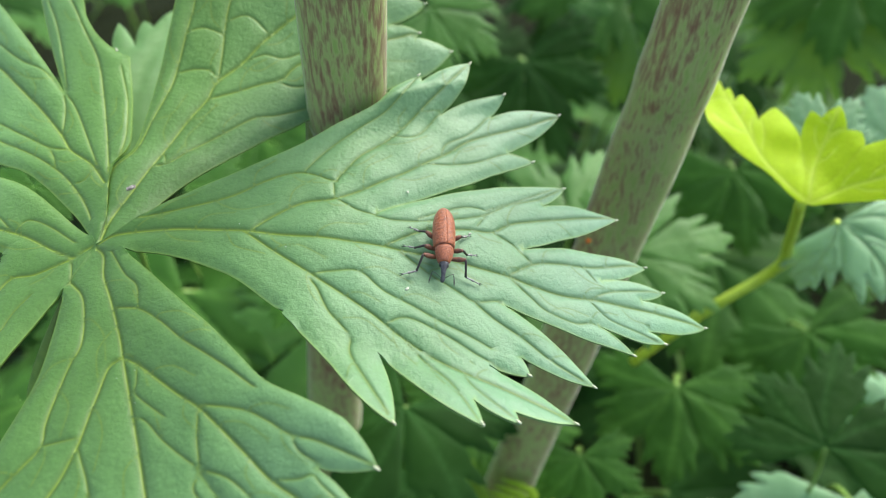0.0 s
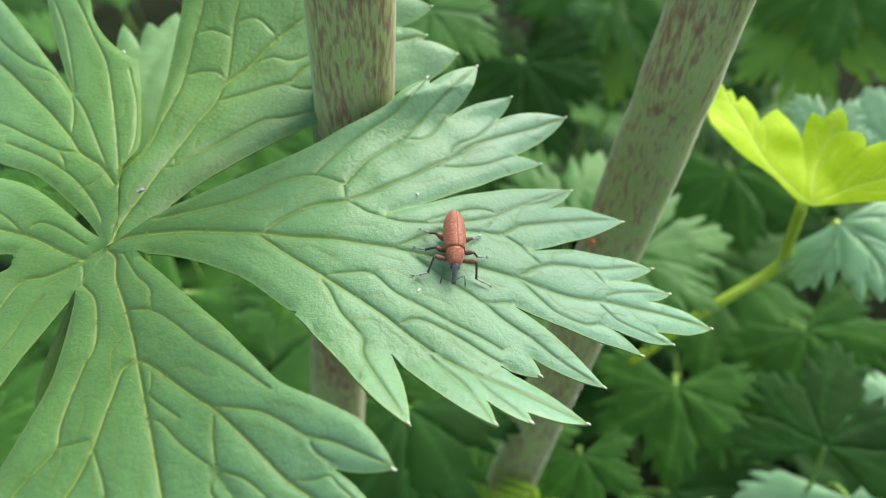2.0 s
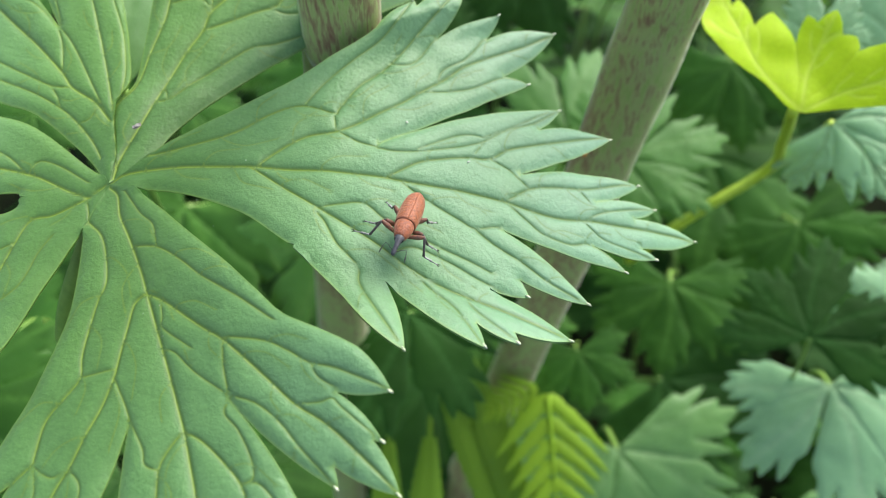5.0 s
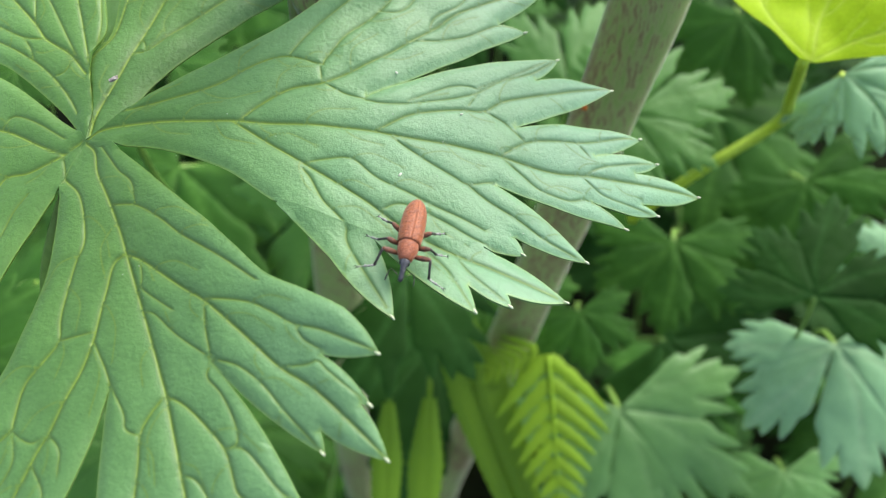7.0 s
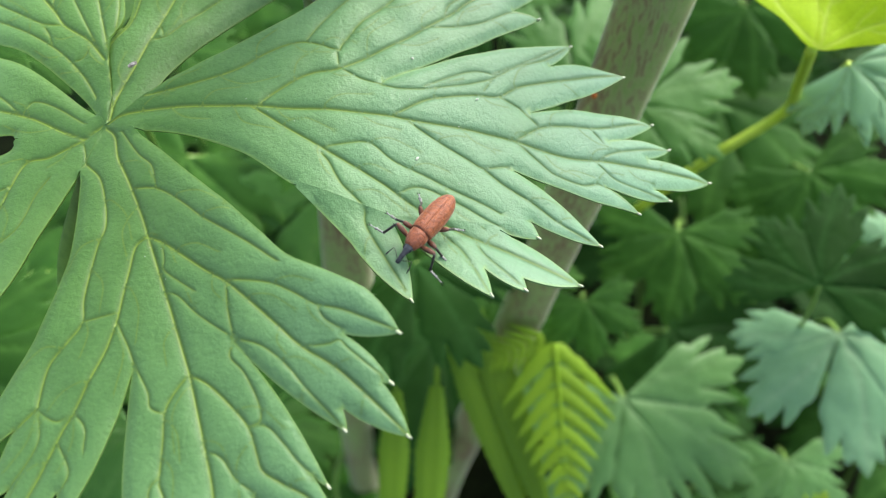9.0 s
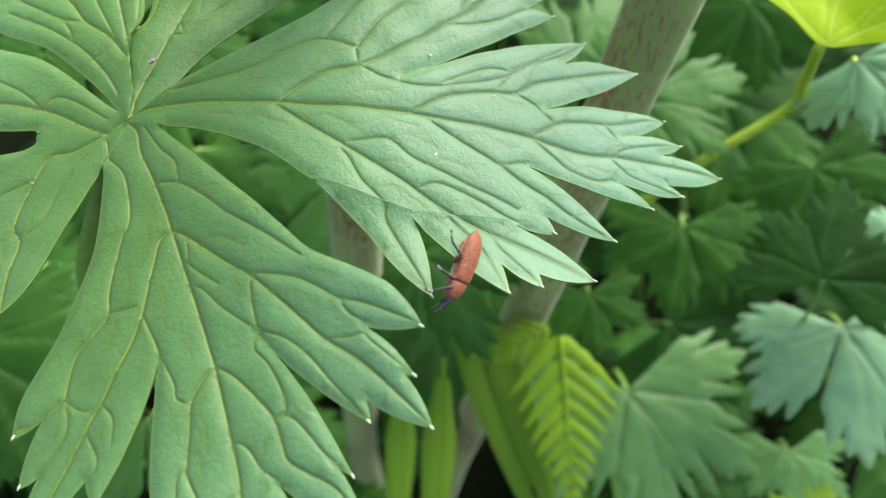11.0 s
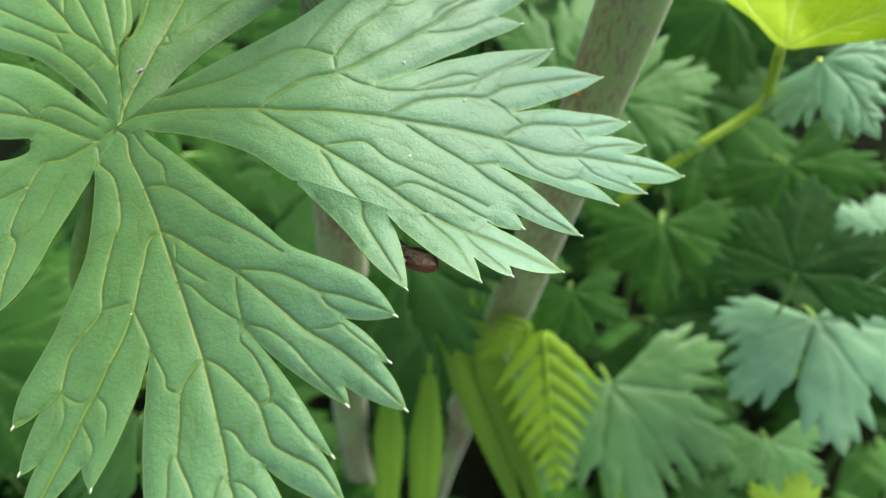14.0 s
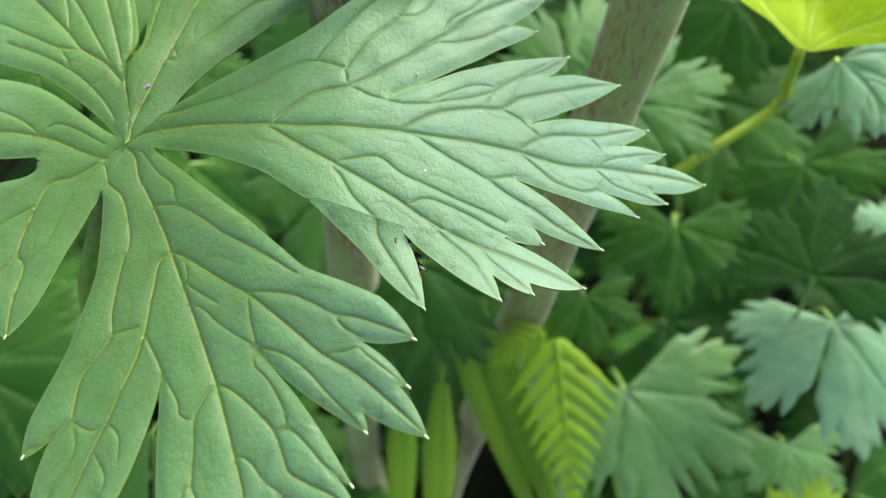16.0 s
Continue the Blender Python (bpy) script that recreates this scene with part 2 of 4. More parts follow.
def bowed(a, b, away, amount, step, most=1.7):
    """The edge from a to b, bowed away from the point `away`."""
    a, b, away = np.array(a, float), np.array(b, float), np.array(away, float)
    d = b - a
    nrm = np.array([-d[1], d[0]])
    if nrm @ ((a + b) / 2 - away) < 0:
        nrm = -nrm
    long = np.linalg.norm(d) + 1e-9
    mid = (a + b) / 2 + nrm / long * min(amount * long, most)
    t = np.linspace(0, 1, 12)[:, None]
    return resample((1 - t) ** 2 * a + 2 * t * (1 - t) * mid + t * t * b, step)


def lobe_outline(flank_a, fingers, flank_b, step, bow=0.13, most=1.7):
    """The closed outline of one lobe from the leaf's base along its teeth and back, the tips, and its veins (line, weight)."""
    line = [np.zeros((1, 2)), resample(bezier(flank_a, 40), step)]
    at = np.array(flank_a[-1], float)
    tips, flat = [], []
    for f in fingers:
        for tooth in f:
            flat.append((f, tooth))
    for i, (f, tooth) in enumerate(flat):
        tip = np.array(tooth[:2], float)
        nxt = np.array(tooth[2:], float) if len(tooth) == 4 else np.array(flank_b[0], float)
        heart = (at + nxt) / 2 * 0.5 + tip * 0.5
        line.append(bowed(at, tip, heart, bow, step, most)[1:])
        tips.append((tip, tip - (at + nxt) / 2))
        line.append(bowed(tip, nxt, heart, bow, step, most)[1:])
        at = nxt
    line.append(resample(bezier(flank_b, 40), step)[1:])
    # the veins: one to the longest tooth, one to each other finger's longest, one to each tooth
    lead = [max(f, key=lambda q: math.hypot(q[0], q[1])) for f in fingers]
    main = max(lead, key=lambda q: math.hypot(q[0], q[1]))
    tip = np.array(main[:2])
    side = np.array([-tip[1], tip[0]]) * 0.05
    trunk = resample(bezier([(0, 0), tip * 0.35 + side, tip * 0.7 + side * 0.5, tip], 40), 0.5)
    veins = [(trunk, 1.0)]

    def branch(parent, end, weight, back):
        end = np.array(end, float)
        k = np.argmin(np.linalg.norm(parent - end, axis=1))
        dist = np.linalg.norm(parent[k] - end)
        j = max(2, min(len(parent) - 3, int(k - back * dist / 0.5)))
        a = parent[j]
        lean = parent[min(j + 6, len(parent) - 1)] - parent[max(j - 6, 0)]
        lean = lean / (np.linalg.norm(lean) + 1e-9)
        c = a + lean * np.linalg.norm(end - a) * 0.34 + (end - a) * 0.28
        v = resample(bezier([a, c, end], 30), 0.5)
        veins.append((v, weight))
        return v

    for f, q in zip(fingers, lead):
        v = trunk if q is main else branch(trunk, q[:2], 0.8, 0.75)
        for tooth in f:
            if tooth is not q:
                branch(v, tooth[:2], 0.5, 0.55)
            if len(tooth) == 4 and tooth is not f[-1]:
                branch(v, np.array(tooth[2:]) * 0.97, 0.3, 0.8)
        if len(v) > 40:
            for s, w in ((0.30, 1), (0.42, -1), (0.55, 1), (0.66, -1)):
                k = int(len(v) * s)
                d = v[k + 3] - v[k]
                d = d / (np.linalg.norm(d) + 1e-9)
                n = np.array([-d[1], d[0]]) * w
                ln = 0.13 * len(v) * 0.5
                veins.append((resample(bezier([v[k], v[k] + (d * 0.7 + n * 0.6) * ln, v[k] + (d * 1.5 + n * 0.9) * ln], 16), 0.5), 0.28))
    return np.vstack(line), tips, veins


def cross_veins(veins, rng):
    """Thin side veins that leave the larger ones at a slant and lean towards the tip."""
    out = []
    for v, w in veins:
        if w < 0.45 or w > 1.5:
            continue
        k, side = rng.randint(10, 16), 1
        while k < len(v) - 12:
            d = v[k + 3] - v[k]
            d = d / (np.linalg.norm(d) + 1e-9)
            n = np.array([-d[1], d[0]]) * side
            ln = rng.uniform(2.0, 4.5)
            bend = rng.uniform(-0.15, 0.3)
            pts = [v[k], v[k] + (d * 0.45 + n * 0.75) * ln * 0.4, v[k] + (d * (0.9 + bend) + n * 0.95) * ln * 0.75, v[k] + (d * (1.7 + bend) + n * 0.85) * ln]
            out.append((resample(bezier(pts, 14), 0.5), rng.uniform(0.04, 0.14)))
            k += rng.randint(9, 17)
            side = -side if rng.random() < 0.8 else side
    return out


def inside(poly, pts):
    x, y = pts[:, 0], pts[:, 1]
    res = np.zeros(len(pts), bool)
    for (x0, y0), (x1, y1) in zip(poly, np.roll(poly, -1, axis=0)):
        hit = (y0 > y) != (y1 > y)
        if hit.any():
            res ^= hit & (x < (x1 - x0) * (y - y0) / (y1 - y0 + 1e-12) + x0)
    return res


def nearest(points, pts, chunk=3000):
    out = np.empty(len(pts))
    for i in range(0, len(pts), chunk):
        d = ((pts[i:i + chunk, None, :] - points[None]) ** 2).sum(-1)
        out[i:i + chunk] = np.sqrt(d.min(1))
    return out


def lobe_mesh(name, outline, veins, every_vein, surface, grid, material, parent, thick=0.00035, quilt=0.62, vein_width=0.2, seams=(), warp=None):
    """One lobe as a triangulated sheet in mm: grooved veins, cushioned skin between them, and real thickness."""
    outline = outline[np.r_[True, np.linalg.norm(np.diff(outline, axis=0), axis=1) > 0.02]]
    lo, hi = outline.min(0), outline.max(0)
    gx, gy = np.meshgrid(np.arange(lo[0], hi[0], grid), np.arange(lo[1], hi[1], grid * 0.866))
    gx[1::2] += grid / 2
    pts = np.stack([gx.ravel(), gy.ravel()], 1)
    extra = []
    if grid < 2:
        for v, w in sorted(veins, key=lambda q: -q[1]):
            d = np.gradient(v, axis=0)
            n = np.stack([-d[:, 1], d[:, 0]], 1) / (np.linalg.norm(d, axis=1)[:, None] + 1e-9)
            ring = np.vstack([v] + [v + n * q for q in ((-0.62, -0.3, -0.13, 0.13, 0.3, 0.62) if w > 0.25 else (-0.22, 0.22))])
            if extra:
                ring = ring[nearest(np.vstack(extra), ring) > 0.15]
            extra.append(ring)
        ex = np.vstack(extra)
        pts = pts[nearest(ex, pts) > grid * 0.55]
        pts = np.vstack([ex, pts])
    if grid < 2:
        run = np.roll(outline, -1, axis=0) - np.roll(outline, 1, axis=0)
        run = np.stack([-run[:, 1], run[:, 0]], 1) / (np.linalg.norm(run, axis=1)[:, None] + 1e-9) * 0.32
        pts = pts[nearest(outline, pts) > 0.55]
        pts = np.vstack([outline + run, outline - run, pts])
    pts = pts[inside(outline, pts)]
    pts = pts[nearest(outline, pts) > (0.2 if grid < 2 else grid * 0.3)]
    pts = pts[np.unique(np.round(pts / 0.05).astype(int), axis=0, return_index=True)[1]]
    allp = [Vector((float(x), float(y))) for x, y in np.vstack([outline, pts])]
    vs, _, fs, *_ = geometry.delaunay_2d_cdt(allp, [], [list(range(len(outline)))], 1, 1e-4)
    xy = np.array([tuple(v) for v in vs])
    strength, line = np.zeros(len(xy)), np.zeros(len(xy))
    sink = np.zeros(len(xy))
    for v, w in every_vein:
        box = (xy[:, 0] > v[:, 0].min() - 5) & (xy[:, 0] < v[:, 0].max() + 5) & (xy[:, 1] > v[:, 1].min() - 5) & (xy[:, 1] < v[:, 1].max() + 5)
        if not box.any():
            continue
        d = nearest(v, xy[box])
        wide = vein_width * (0.45 + 0.75 * w)
        far = np.hypot(xy[box][:, 0], 0.55 * xy[box][:, 1])
        if grid > 2:
            strength[box] = np.maximum(strength[box], np.exp(-(d / wide) ** 2) * (0.6 if w > 0.95 else 0.3 * w))
        else:
            near = 0.28 + 0.72 * np.exp(-(far / 38) ** 2)
            strength[box] = np.maximum(strength[box], np.exp(-(d / (0.10 + 0.08 * w)) ** 2) * min(0.95, 0.34 + 0.7 * w) * near)
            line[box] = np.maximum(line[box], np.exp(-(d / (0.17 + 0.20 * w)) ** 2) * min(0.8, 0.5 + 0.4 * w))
        dip = np.exp(-d / (0.20 + 0.42 * w)) * (0.3 + 0.7 * w if w > 0.2 else w)
        sink[box] = np.maximum(sink[box], dip)
    z = np.array([surface(x, y) for x, y in xy])
    edge = outline
    for p, q in seams:
        p, q = np.array(p), np.array(q)
        u = np.clip(((edge - p) @ (q - p)) / ((q - p) @ (q - p)), 0.0, 1.0)
        edge = edge[np.linalg.norm(edge - p - u[:, None] * (q - p), axis=1) > 1.25]
    rim = nearest(edge, xy)
    fade = 1 - np.exp(-(rim / 0.8) ** 2)
    strength = np.maximum(strength, 0.35 * np.exp(-(rim / 0.2) ** 2))
    z += fade * quilt * (1 - sink)
    z += np.array([0.35 * noise.noise((x * 0.16, y * 0.16, 3.1)) for x, y in xy])
    # Weighted distance from the base, for the sky sheen painted in leaf_material.
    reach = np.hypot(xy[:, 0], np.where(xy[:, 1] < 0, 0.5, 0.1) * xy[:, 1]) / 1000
    if warp:
        moved = [warp(x, y, h) for (x, y), h in zip(xy, z)]
        xy, z = np.array([q[:2] for q in moved]), [q[2] for q in moved]
    me = bpy.data.meshes.new(name)
    me.from_pydata([(x / 1000, y / 1000, h / 1000) for (x, y), h in zip(xy, z)], [], [tuple(f) for f in fs])
    me.materials.append(material)
    me.polygons.foreach_set("use_smooth", [True] * len(me.polygons))
    a = me.attributes.new("vein", "FLOAT", "POINT")
    a.data.foreach_set("value", strength.astype(np.float32))
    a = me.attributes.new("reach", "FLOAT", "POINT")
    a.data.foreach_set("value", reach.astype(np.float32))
    if thick:
        uses = np.zeros(len(me.edges), int)
        loop_edges = np.zeros(len(me.loops), int)
        me.loops.foreach_get("edge_index", loop_edges)
        np.add.at(uses, loop_edges, 1)
        a = me.attributes.new("sharp_edge", "BOOLEAN", "EDGE")
        a.data.foreach_set("value", uses == 1)
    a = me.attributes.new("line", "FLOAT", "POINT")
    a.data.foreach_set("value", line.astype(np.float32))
    me.update()
    ob = new(name, me)
    ob.parent = parent
    if thick:
        s = ob.modifiers.new("thickness", "SOLIDIFY")
        s.thickness, s.offset = thick, -1
    return ob


def tooth_tip(parent, tip, way, surface, size=0.42):
    """The small pale callus at the end of a tooth."""
    tip, way = np.array(tip), np.array(way) / (np.linalg.norm(way) + 1e-9)
    back, fore = tip - way * size * 1.5, tip + way * size * 0.5
    p3 = lambda q: Vector((q[0], q[1], surface(*q) + 0.12)) / 1000
    v, f = tube([p3(back), p3(tip - way * size * 0.4), p3(tip), p3(fore)], [0.0001, 0.00034 * size / 0.75, 0.0003 * size / 0.75, 0.00006], 6)
    return link_mesh("tooth_tip", v, f, TIP, parent, "pale callused tooth tip")


def main_surface(x, y):
    return 0.16 * x + 0.08 * (math.sqrt(x * x + 36) - 6) - 0.00466 * max(x, 0) ** 2 + 0.233 * y + 0.004 * max(y - 20, 0) ** 2


def upper_surface(x, y):
    """The upper lobe runs out flat, passes behind the stem and turns up towards its end."""
    return 0.16 * x + 0.08 * (math.sqrt(x * x + 36) - 6) - 0.00466 * max(x, 0) ** 2 + 0.19 * y - 0.25 * max(x, 0) + 0.012 * max(y - 18, 0) ** 2


# Lobes of the large leaf in mm from its base: one flank, fingers of teeth (tip x, y, notch x, y), the other flank.
RIGHT_LOBE = (
    [(5.4, 4.2), (9.9, 7.0), (18.1, 10.9), (26.5, 15.5), (35.9, 22.7), (41.3, 27.7)],
    [
        [(47.7, 34.2, 48.1, 33.1), (56.6, 39.0, 51.9, 26.9), (63.2, 34.9, 60.7, 29.3), (74.1, 35.0, 63.5, 22.5), (68.2, 22.2, 42.2, 5.0)],
        [(73.5, 18.6, 69.0, 13.2), (83.0, 16.2, 64.9, 3.3)],
        [(87.4, 8.6, 77.9, 2.0), (90.1, 4.9, 85.1, 1.4), (98.0, 1.9, 85.7, -4.0), (88.6, -5.2, 76.5, -6.5), (82.2, -9.6, 61.2, -7.4)],
        [(74.6, -17.0, 63.5, -15.1), (64.8, -17.8)],
    ],
    [(58.9, -17.6), (53.7, -17.6), (48.6, -17.7), (43.7, -17.7), (36.9, -15.3), (30.3, -13.0), (21.3, -6.9), (11.2, -2.9), (4.8, -1.5)])
LOW_LOBE = (
    [(4.8, -1.5), (10, -6), (15.9, -11.3), (20.9, -15.6), (25.6, -20), (29.6, -23.6), (34.6, -25.8), (39.4, -28.2)],
    [
        [(43.7, -33.8, 36.9, -33.9), (42.9, -39.9, 41.6, -39.6), (44.9, -46, 37, -42.9), (37.6, -45.7, 22.9, -34.6)],
        [(35.8, -52.2, 33.6, -50.7), (37.3, -58.3, 26.8, -53.3), (30.9, -62.7, 26.2, -59.6), (22.4, -66.4, 16.3, -61.1), (12.1, -62.8, 9.6, -37.3)],
        [(3.2, -54.8, 1.5, -51.6), (-6.3, -57.9, -5.2, -50.7), (-7.6, -51.9, -5.9, -43.6), (-9.7, -45.7)],
    ],
    [(-9.2, -39.7), (-5.6, -32.2), (-3.5, -25.9), (-2.3, -19.1), (-2.5, -12.6), (-2.8, -7.1)])
LOWLEFT_LOBE = (
    [(-2.8, -7.1), (-6.7, -14.7), (-10.3, -22.5)],
    [
        [(-15.2, -28.8, -17.6, -26.2), (-22.3, -30.9, -23.8, -23.9), (-30.4, -22.4)],
    ],
    [(-28.0, -4.3), (-22.5, -3.6), (-16.9, -3.0), (-14.6, -1.7), (-14.2, -0.7), (-8, -0.9), (-1.6, -1.3)])
LEFT_LOBE = (
    [(-1.6, -1.3), (-8, -0.9), (-14.2, -0.6), (-15.4, 0.5), (-19.5, 0.7), (-23.5, 1.3)],
    [
        [(-34.8, -0.1, -33.0, 5.0), (-43.7, 8.3, -36.6, 11.9), (-42.8, 20.6)],
    ],
    [(-32.1, 19.0), (-26.6, 17.2), (-15.8, 12.9), (-4.8, 4.3), (-0.9, 1.4)])
UPLEFT_LOBE = (
    [(-1.8, 2.1), (-5.8, 6.6), (-15, 14.7), (-21.8, 18.1)],
    [
        [(-32.9, 25.9, -34, 31.5), (-44.8, 41.1, -39.7, 45.5), (-42, 62.3, -15.1, 33)],
        [(-28.6, 64.6, -23.2, 60.7), (-22.6, 63.8, -15.4, 50.3), (-7.4, 41.3)],
    ],
    [(-4.8, 40), (-2.5, 31.9), (-0.4, 22.3), (-0.4, 19), (-1.9, 15.1), (0.3, 4.7)])
UP_LOBE = (
    [(0.3, 4.7), (-2.3, 15.7), (0.2, 19.9), (1.2, 28.2), (2.5, 38.2), (4, 46.8)],
    [
        [(5.7, 57.2, 12.9, 52.6)],
        [(24.9, 57.2, 28.9, 52), (41.2, 57.5, 39.1, 52.6)],
        [(49.1, 54.1, 42.2, 49.2), (48, 49.7, 47, 48.7), (54.1, 49.1)],
    ],
    [(47.2, 42.6), (42.3, 39.2), (26.9, 28.9), (16.1, 19.5), (8.6, 11), (5.4, 4.2)])
# Veins of the large leaf: weight, then the points that they pass.
RIGHT_VEINS = [
    (1, (0.3, 0.2), (2.6, 1.3), (7.3, 1.6), (16.6, 0.9), (25.6, 0), (36, -0.7), (43.8, -1.2), (48.2, -1.7), (56.2, -2), (62.1, -2.5), (70, -3.1), (77.1, -2.1), (85.9, -0.5), (97.5, 1.6)),
    (.75, (23.5, 0), (26.5, 2.6), (31.2, 5.5), (35.5, 6.4), (39.6, 8.7), (44.8, 12.1), (49.2, 15.5), (52.9, 18.8), (56.8, 22.4), (63.9, 27.1), (68.2, 30), (73.9, 34.7)),
    (.6, (2.5, 2.9), (4.5, 4.1), (10.5, 4.5), (19, 6.4), (24.7, 9.5), (29.7, 11.2), (35.2, 9.9), (36, 10.9), (39.2, 15.5), (44, 20.2), (47.9, 26.1), (52.3, 33), (56.3, 38.7)),
]
RIGHT_SIDE = [
    (.35, (35.2, 9.9), (35.6, 6.7)),
    (.35, (44, 20.2), (47.7, 20.9), (51.7, 26.7)),
    (.4, (30.6, 11.6), (33.7, 15.7), (38.8, 21.4), (43.1, 26.2), (47.6, 34.1)),
    (.45, (49.2, 15.3), (53.8, 16.5), (58.6, 18.3), (63.6, 22), (68.2, 22.4)),
    (.35, (52, 18), (52.9, 20.7), (56.8, 23.7), (60.4, 29.2)),
    (.45, (36.3, 6.2), (39, 4.9), (42, 4.2)),
    (.4, (42.1, 3.9), (45.1, 3.5), (50.2, 4.4), (58.3, 7.3), (63, 10.8), (68, 13.7), (73.5, 18.5)),
    (.7, (43.4, -1.2), (48.4, 2), (52, 3.2), (56.2, 4.2), (59.9, 4.8), (63.5, 7.4), (71.8, 11.2), (82.9, 16.6)),
    (.45, (59.9, 4.8), (61.8, 4.1), (63.6, 3.2), (66.2, 0.8)),
]
RIGHT_OUTER = [
    (.3, (57.7, 5.3), (59.2, 8.3), (55.1, 8.1), (48.5, 4.4)),
    (.35, (59.2, 8.5), (65, 12.4), (73.2, 18.7)),
    (.6, (62.1, -2.5), (66.1, 0.6), (70.7, 2.2), (75.4, 3.3), (78.7, 4.7), (87.4, 8.7)),
    (.35, (74.8, 3.1), (76.6, 1.5)),
    (.4, (75.6, -2.4), (78.4, -0.4), (81.9, 1.4), (90, 4.9)),
    (.4, (75, -2.5), (77.7, -4.7), (79.7, -5.2), (83.4, -5.2), (88.3, -5.4)),
    (.5, (46, -1.9), (48.1, -3.5), (51.5, -5.5), (54.9, -7.3), (56.8, -8.1), (59.8, -7.4), (61.3, -7)),
    (.6, (56.8, -8.1), (59.9, -10.4), (64.2, -12.6), (68.5, -15.1), (74.5, -17.1)),
    (.5, (62.1, -2.5), (65.5, -5.1), (68.1, -7), (72.3, -7.6), (75.4, -6.6), (77.9, -7.2), (82.1, -9.7)),
]
RIGHT_LOW = [
    (.75, (22.9, 0), (26.1, -2.1), (30, -4.7), (33.4, -6.8), (38.5, -9.9), (42.6, -12.6), (46.5, -15.4), (52.3, -18.6), (60, -20.8), (70.2, -23.5)),
    (.45, (33.4, -6.8), (36.4, -6.2), (40.3, -6.1), (44, -8.8), (50.3, -11.6), (59.1, -15)),
    (.5, (33.4, -7.8), (34.5, -9.2), (36.4, -12.7), (39.6, -16.2), (40.2, -19.4), (46.2, -27.6)),
    (.4, (44.2, -13.8), (47.4, -12.6), (52.5, -14.2), (57, -16.4), (61.5, -18)),
    (.4, (46.5, -15.4), (50, -19), (53.4, -21.6), (56.6, -25.8)),
    (.3, (55, -19.6), (56.5, -21.6), (61.6, -24.8)),
]
LOW_VEINS = [
    (1, (-0.2, -0.3), (1.8, -2.2), (2.9, -5.9), (5.2, -10.1), (8.1, -16.1), (9.9, -20.4), (12, -25.4), (14.2, -30.6), (16.2, -35.6), (17.5, -38.8), (18.7, -42.6), (20.6, -48.6), (21.6, -52.1), (22.1, -54.9), (23, -58.2), (22.4, -66.4)),
    (.85, (9.1, -19.2), (11.6, -20.2), (14.8, -22.4), (18.4, -24.9), (21.4, -26.8), (24.3, -29.1), (28.3, -32.5), (31.8, -35.5), (35.8, -37.9), (40.1, -41.5), (44.8, -45.9)),
    (.5, (6.1, -11.5), (10.1, -12.2), (14.3, -15), (17.6, -17.6), (22.7, -20.7), (28.1, -24.4)),
    (.55, (21.4, -26.8), (23.4, -26.8), (27.4, -27.3), (30.5, -28.7), (33.5, -30.4), (37.2, -31.2), (43.7, -33.7)),
]
LOW_RIGHT = [
    (.35, (33.6, -30.5), (34.7, -32.3), (37.2, -33.6)),
    (.5, (21.6, -27.1), (22, -30.5), (22.9, -33.7), (23.3, -34.7)),
    (.45, (23.6, -34.5), (26.9, -35.6), (30, -37.9), (33, -41.2), (37.5, -45.5)),
    (.4, (23, -35), (22.7, -36.7), (24.7, -38.8), (26.7, -42.3), (27.2, -44.6), (25.9, -45.5)),
    (.35, (31.9, -35.6), (35.1, -35.3), (36.5, -34.8), (37.6, -35.9), (40.1, -37.9), (42.9, -39.9)),
    (.7, (17.5, -38.8), (20.1, -40.1), (22.9, -42.5), (25.7, -45.5), (27, -48.8), (27.8, -50.6), (30.3, -52), (33.9, -53.8), (37.3, -58.2)),
    (.4, (25.9, -45.4), (28, -45.4), (30.2, -47.4), (32.4, -49.8), (35.8, -52.2)),
    (.4, (20.2, -48.2), (22.5, -49), (24.5, -51.5), (26.7, -53), (28.3, -55), (29.8, -57.9)),
]
LOW_MIDDLE = [
    (.65, (17.3, -38.9), (15.8, -40.9), (14.8, -43.2), (14.9, -46.8), (14.9, -51), (15.3, -52.4), (17, -55.3), (17.7, -56.8)),
    (.35, (14.9, -43.5), (12.8, -42.6), (12.2, -40.6), (10.1, -37.3)),
    (.35, (14.9, -50.7), (13.8, -52.3), (14.1, -55.8), (13.9, -57.7)),
    (.3, (12.8, -27.6), (14.8, -28.2), (17.9, -31), (22.6, -34.1)),
    (.35, (3.1, -1.9), (6.3, -6.1), (8.8, -8.5), (9.9, -12.1)),
    (.35, (22.1, -54.9), (23.9, -55.3), (25.8, -56.7), (26.6, -58.4)),
    (.35, (21.8, -53.8), (20.7, -55.1), (20.3, -56.8), (20.1, -58.1)),
    (.45, (6.7, -31.2), (8.8, -34.8), (9.7, -36.7)),
    (.3, (11.6, -20.2), (12.3, -22.9), (12.6, -24.6), (16.9, -27.6)),
]
